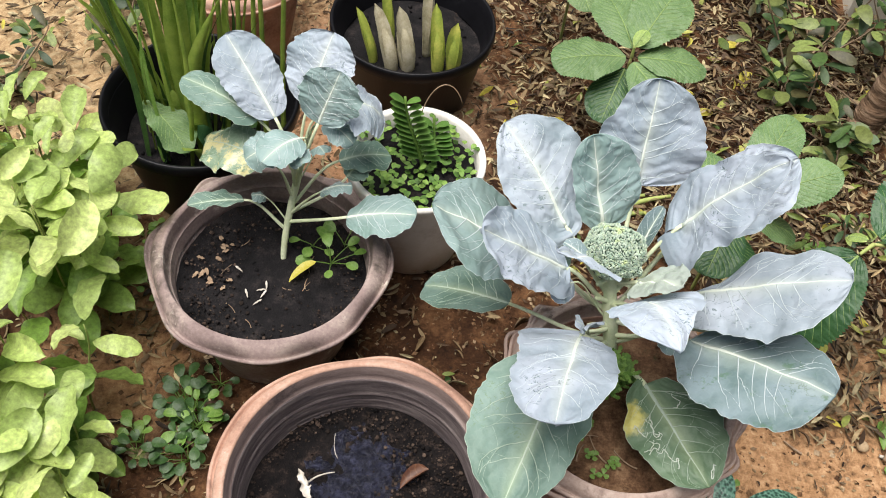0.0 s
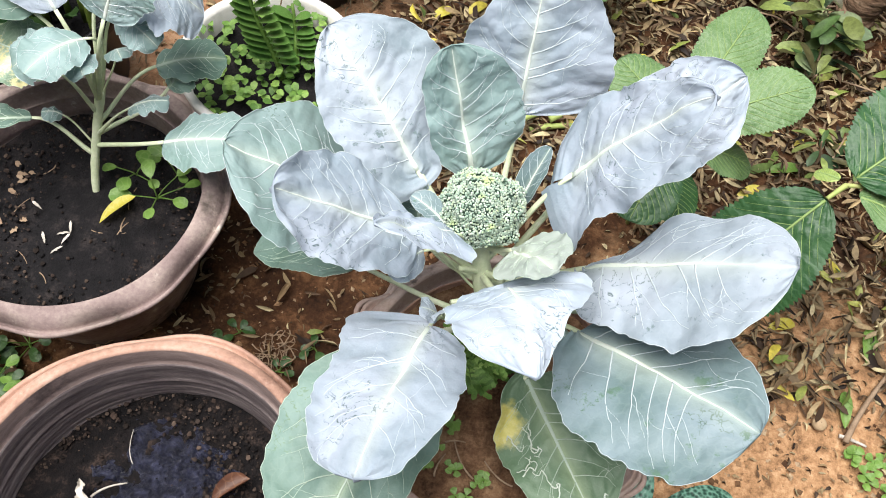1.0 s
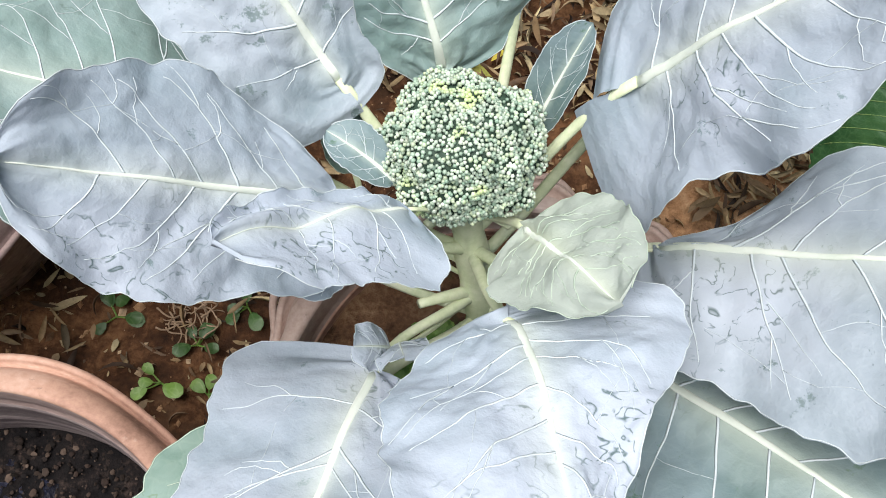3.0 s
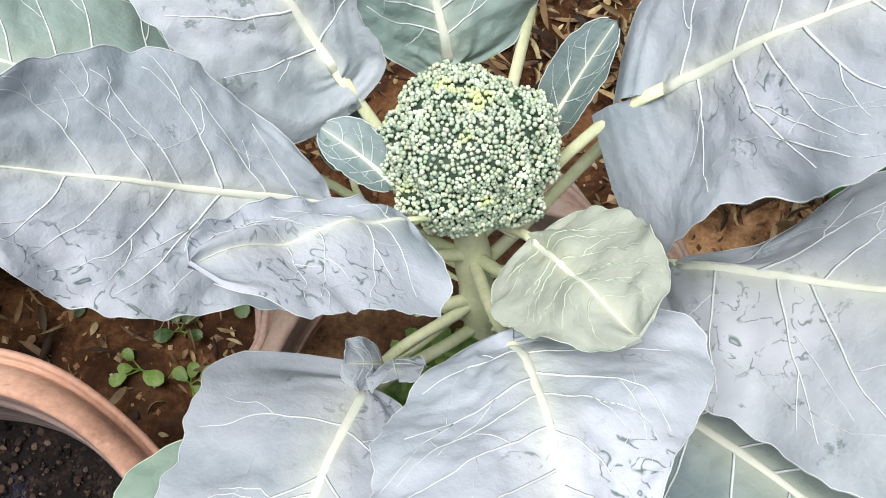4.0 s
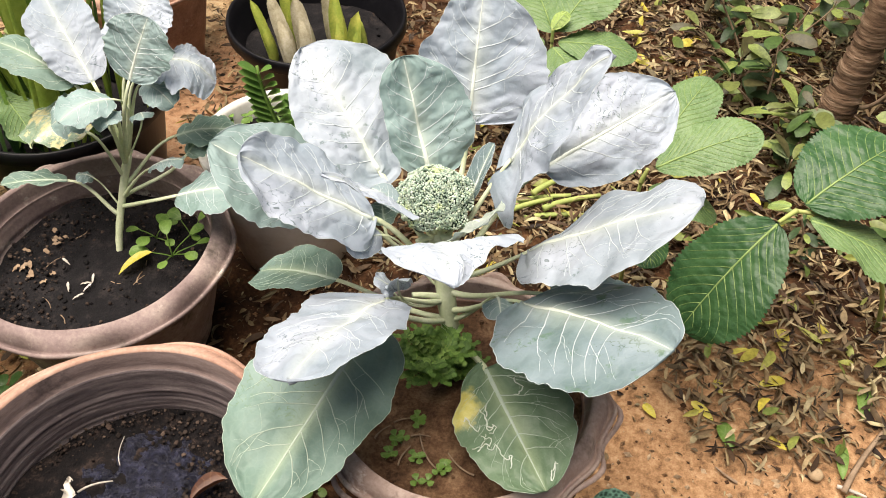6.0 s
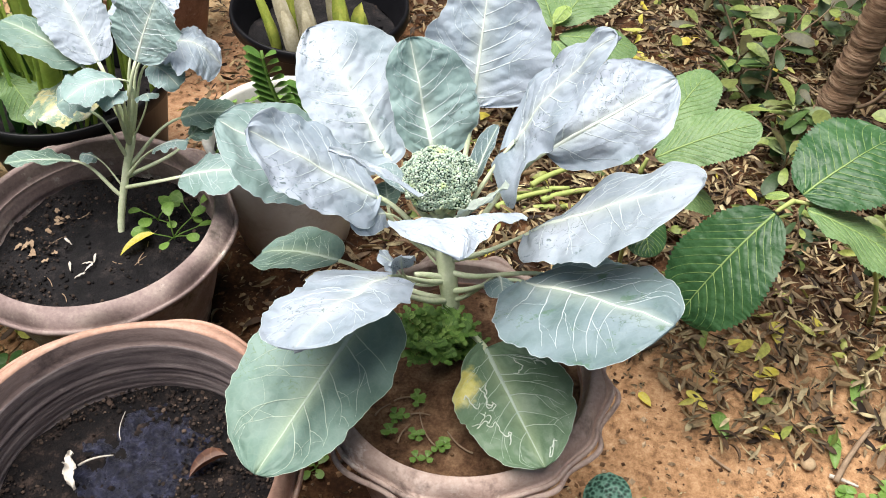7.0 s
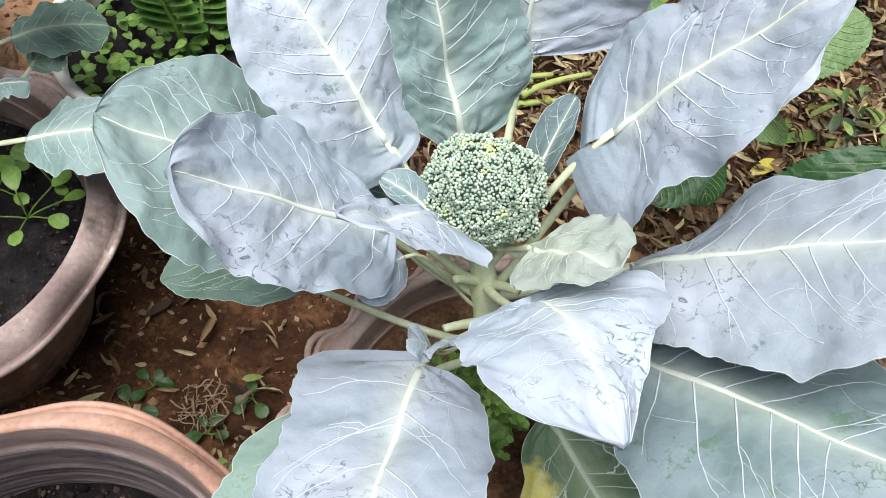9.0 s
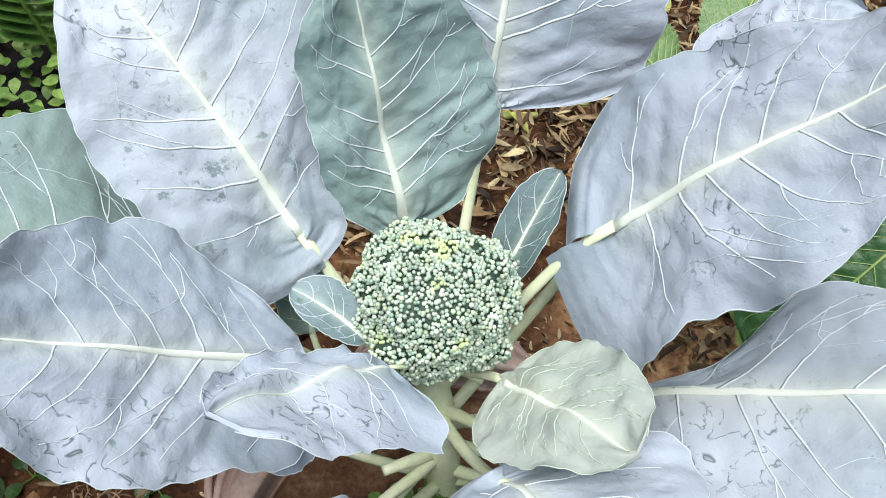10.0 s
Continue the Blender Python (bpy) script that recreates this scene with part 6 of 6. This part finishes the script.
# weeds on the earth between the pots
rng = random.Random(31)
for k in range(12):
    x, y = -0.36 + rng.uniform(-0.06, 0.07), 0.90 + rng.uniform(-0.10, 0.12)
    seedling((x, y, ground_height(x, y)), "low dark green weed between the pots", [(rng.uniform(-0.035, 0.035), rng.uniform(-0.035, 0.035), rng.uniform(0.01, 0.05)) for _ in range(9)], 70 + k, 0.030, M_DARKLEAF if k % 4 else M_FRESH)
for k in range(9):
    x, y = -0.62 + rng.uniform(-0.12, 0.1), 1.24 + rng.uniform(-0.1, 0.1)
    seedling((x, y, ground_height(x, y)), "low green weed beside the pots", [(rng.uniform(-0.035, 0.035), rng.uniform(-0.035, 0.035), rng.uniform(0.01, 0.04)) for _ in range(6)], 90 + k, 0.024, M_FRESH)
for k, (x, y) in enumerate(((0.16, 0.98), (0.20, 0.95), (0.13, 1.04), (0.10, 0.985), (0.18, 1.10), (0.02, 1.06), (0.25, 0.93), (0.04, 1.10))):
    seedling((x, y, ground_height(x, y)), "small green weed on the earth between pots", [(rng.uniform(-0.012, 0.012), rng.uniform(-0.012, 0.012), rng.uniform(0.004, 0.014)) for _ in range(5)], 110 + k, 0.024, M_DARKLEAF if k % 3 else M_FRESH)
rng = random.Random(77)
tangle = thing("dry_root_clump", (0.115, 1.075, 0.0), "tangle of dry brown roots and stalks on the earth", "dry roots")
for k in range(40):
    a, r = rng.uniform(0, 6.28), 0.032 * math.sqrt(rng.random())
    c = Vector((0.115 + r * math.cos(a), 1.075 + r * math.sin(a), ground_height(0.115, 1.075) + rng.uniform(0.002, 0.018)))
    d = Vector((rng.gauss(0, 1), rng.gauss(0, 1), rng.gauss(0, 0.3))).normalized() * rng.uniform(0.008, 0.02)
    n = Vector((-d.y, d.x, rng.uniform(0, 0.01))) * 2.2
    stem_part(tangle, "root", bezier(c - d, c - d * 0.3 + n * rng.uniform(-0.5, 0.5), c + d * 0.3 + n * rng.uniform(-0.5, 0.5), c + d, 6), 0.0013, 0.0007, M_TWIG, 5)


# ---- undergrowth, trunk and wall at the back ----
def undergrowth(place, label, stems, tall, spread, seed, size):
    rng = random.Random(seed)
    bush = thing("undergrowth", place, label, "shrub", "undergrowth")
    c = Vector(place)
    for k in range(stems):
        t = rng.uniform(0, 6.28)
        top = c + Vector((spread * rng.uniform(0.4, 1) * math.cos(t), spread * rng.uniform(0.4, 1) * math.sin(t), tall * rng.uniform(0.4, 1.0)))
        line = bezier(c + Vector((rng.uniform(-0.05, 0.05), rng.uniform(-0.05, 0.05), -0.02)), c + Vector((0, 0, tall * 0.3)), top - Vector((0, 0, tall * 0.2)), top, 12)
        branch = stem_part(bush, "branch", line, 0.004, 0.0015, M_TWIG, 5)
        bits = []
        for j in range(5, 13, 2):
            for q in range(2 if j < 11 else 5):
                a = rng.uniform(0, 6.28)
                s = size * rng.uniform(0.5, 1.2)
                b = line[j] + Vector((math.cos(a), math.sin(a), 0.1)) * 0.01
                bits.append(simple_leaf(b, b + Vector((math.cos(a), math.sin(a), rng.uniform(-0.4, 0.4))).normalized() * s, s * rng.uniform(0.32, 0.46), tilt=rng.uniform(-40, 40), nu=8, nv=4, seed=k + j, full=0.75, point=1.3))
        vs, fs = joined(bits)
        part("foliage", local(vs, place), fs, M_BRUSH, branch)
    return bush


DARK = "tangled dark green undergrowth with slender stems"
undergrowth((0.98, 2.32, 0), DARK, 6, 0.30, 0.2, 1, 0.075)
undergrowth((1.40, 1.98, 0), DARK, 5, 0.24, 0.15, 2, 0.08)
undergrowth((1.08, 1.95, 0), DARK, 4, 0.16, 0.12, 3, 0.075)
undergrowth((1.58, 2.38, 0), DARK, 9, 0.45, 0.25, 4, 0.08)
undergrowth((1.30, 2.46, 0), DARK, 4, 0.30, 0.18, 5, 0.075)
undergrowth((1.68, 1.98, 0), DARK, 8, 0.34, 0.24, 6, 0.08)
undergrowth((1.30, 1.66, 0), DARK, 3, 0.12, 0.09, 7, 0.07)
undergrowth((0.90, 2.66, 0), DARK, 5, 0.30, 0.2, 8, 0.055)
undergrowth((1.12, 1.72, 0), "small green shoot with ovate leaves in leaf litter", 3, 0.10, 0.07, 9, 0.05)
undergrowth((1.03, 2.14, 0), DARK, 3, 0.26, 0.14, 12, 0.085)
undergrowth((1.42, 2.22, 0), DARK, 8, 0.48, 0.24, 13, 0.085)
undergrowth((1.06, 2.42, 0), DARK, 5, 0.30, 0.2, 14, 0.075)
undergrowth((1.40, 1.78, 0), DARK, 5, 0.22, 0.16, 15, 0.08)
undergrowth((1.85, 2.25, 0), DARK, 9, 0.50, 0.3, 16, 0.085)
for k, (x, y, turn, size) in enumerate(((1.10, 2.10, 0.4, 0.30), (1.18, 2.25, 2.4, 0.35), (1.02, 2.30, 1.1, 0.30), (1.28, 1.92, 2.8, 0.28), (0.96, 2.05, 0.2, 0.22), (1.35, 2.10, 1.7, 0.3))):
    twig((x, y, 0.02), turn, size, 0.003, M_TWIG, "thin dry branch lying in undergrowth", "branch", 0.2, height=0.06)
undergrowth((-1.15, 1.75, 0), "low green plants on the earth", 8, 0.14, 0.18, 10, 0.06)
undergrowth((-0.95, 2.05, 0), "low green plants on the earth", 6, 0.12, 0.18, 11, 0.06)

trunk = thing("tree_trunk", (1.17, 2.13, 0.0), "short leaning tree trunk with ringed brown bark", "tree")
line = bezier((1.150, 2.105, -0.03), (1.175, 2.14, 0.10), (1.200, 2.16, 0.22), (1.215, 2.19, 0.75), 80)
vs, fs = tube(line, [0.044 - 0.014 * k / 80 + (0.0042 if k % 2 else 0.0) + 0.006 * noise.noise(Vector((k * 0.3, 0, 1))) for k in range(81)], 18)
part("trunk", local(vs, (1.17, 2.13, 0.0)), fs, M_BARK, trunk)
stem_part(trunk, "side_branch", bezier((1.215, 2.13, 0.10), (1.25, 2.10, 0.13), (1.27, 2.08, 0.19), (1.29, 2.10, 0.34), 10), 0.006, 0.003, M_TWIG)

M_PLASTER = mottled("cream_wall_plaster", [(0.2, (0.52, 0.47, 0.38)), (0.5, (0.66, 0.61, 0.52)), (0.8, (0.74, 0.70, 0.62))], 4, 60, 0.9, 0.2, 0.002, [((0.36, 0.30, 0.22), 2.5, 0.62)])
# dark mottled skin for the added walls that hold back low sky light
M_SKY_BLOCK = mottled("dark_sky_block", [(0.2, (0.05, 0.055, 0.035)), (0.5, (0.12, 0.12, 0.085)), (0.8, (0.22, 0.20, 0.16))], 2.5, 40, 0.95, 0.4, 0.004)


def wall(name, x0, x1, y0, y1, height, material, label):
    ob = part(name, [(x, y, z) for x in (x0, x1) for y in (y0, y1) for z in (-0.2, height)], [(0, 1, 3, 2), (4, 6, 7, 5), (0, 4, 5, 1), (2, 3, 7, 6), (1, 5, 7, 3), (0, 2, 6, 4)], material, smooth=False)
    tagged(ob, label, "wall", "", "structure")


wall("wall_back", 1.19, 3.78, 2.70, 2.88, 2.3, M_PLASTER, "cream plastered garden wall behind the undergrowth")
# added walls out of view; they only cut sky light near the horizon
SKY_BLOCK = "unseen dark wall added to block low sky light"
wall("wall_north", -3.0, 1.36, 4.2, 4.38, 2.3, M_SKY_BLOCK, SKY_BLOCK)
wall("wall_link", 1.18, 1.36, 2.88, 4.2, 2.3, M_SKY_BLOCK, SKY_BLOCK)
wall("wall_west", -3.18, -3.0, -2.2, 4.38, 2.3, M_SKY_BLOCK, SKY_BLOCK)
wall("wall_east", 3.60, 3.78, -2.2, 2.70, 2.0, M_SKY_BLOCK, SKY_BLOCK)
wall("wall_south", -3.0, 3.60, -2.38, -2.2, 2.3, M_SKY_BLOCK, SKY_BLOCK)
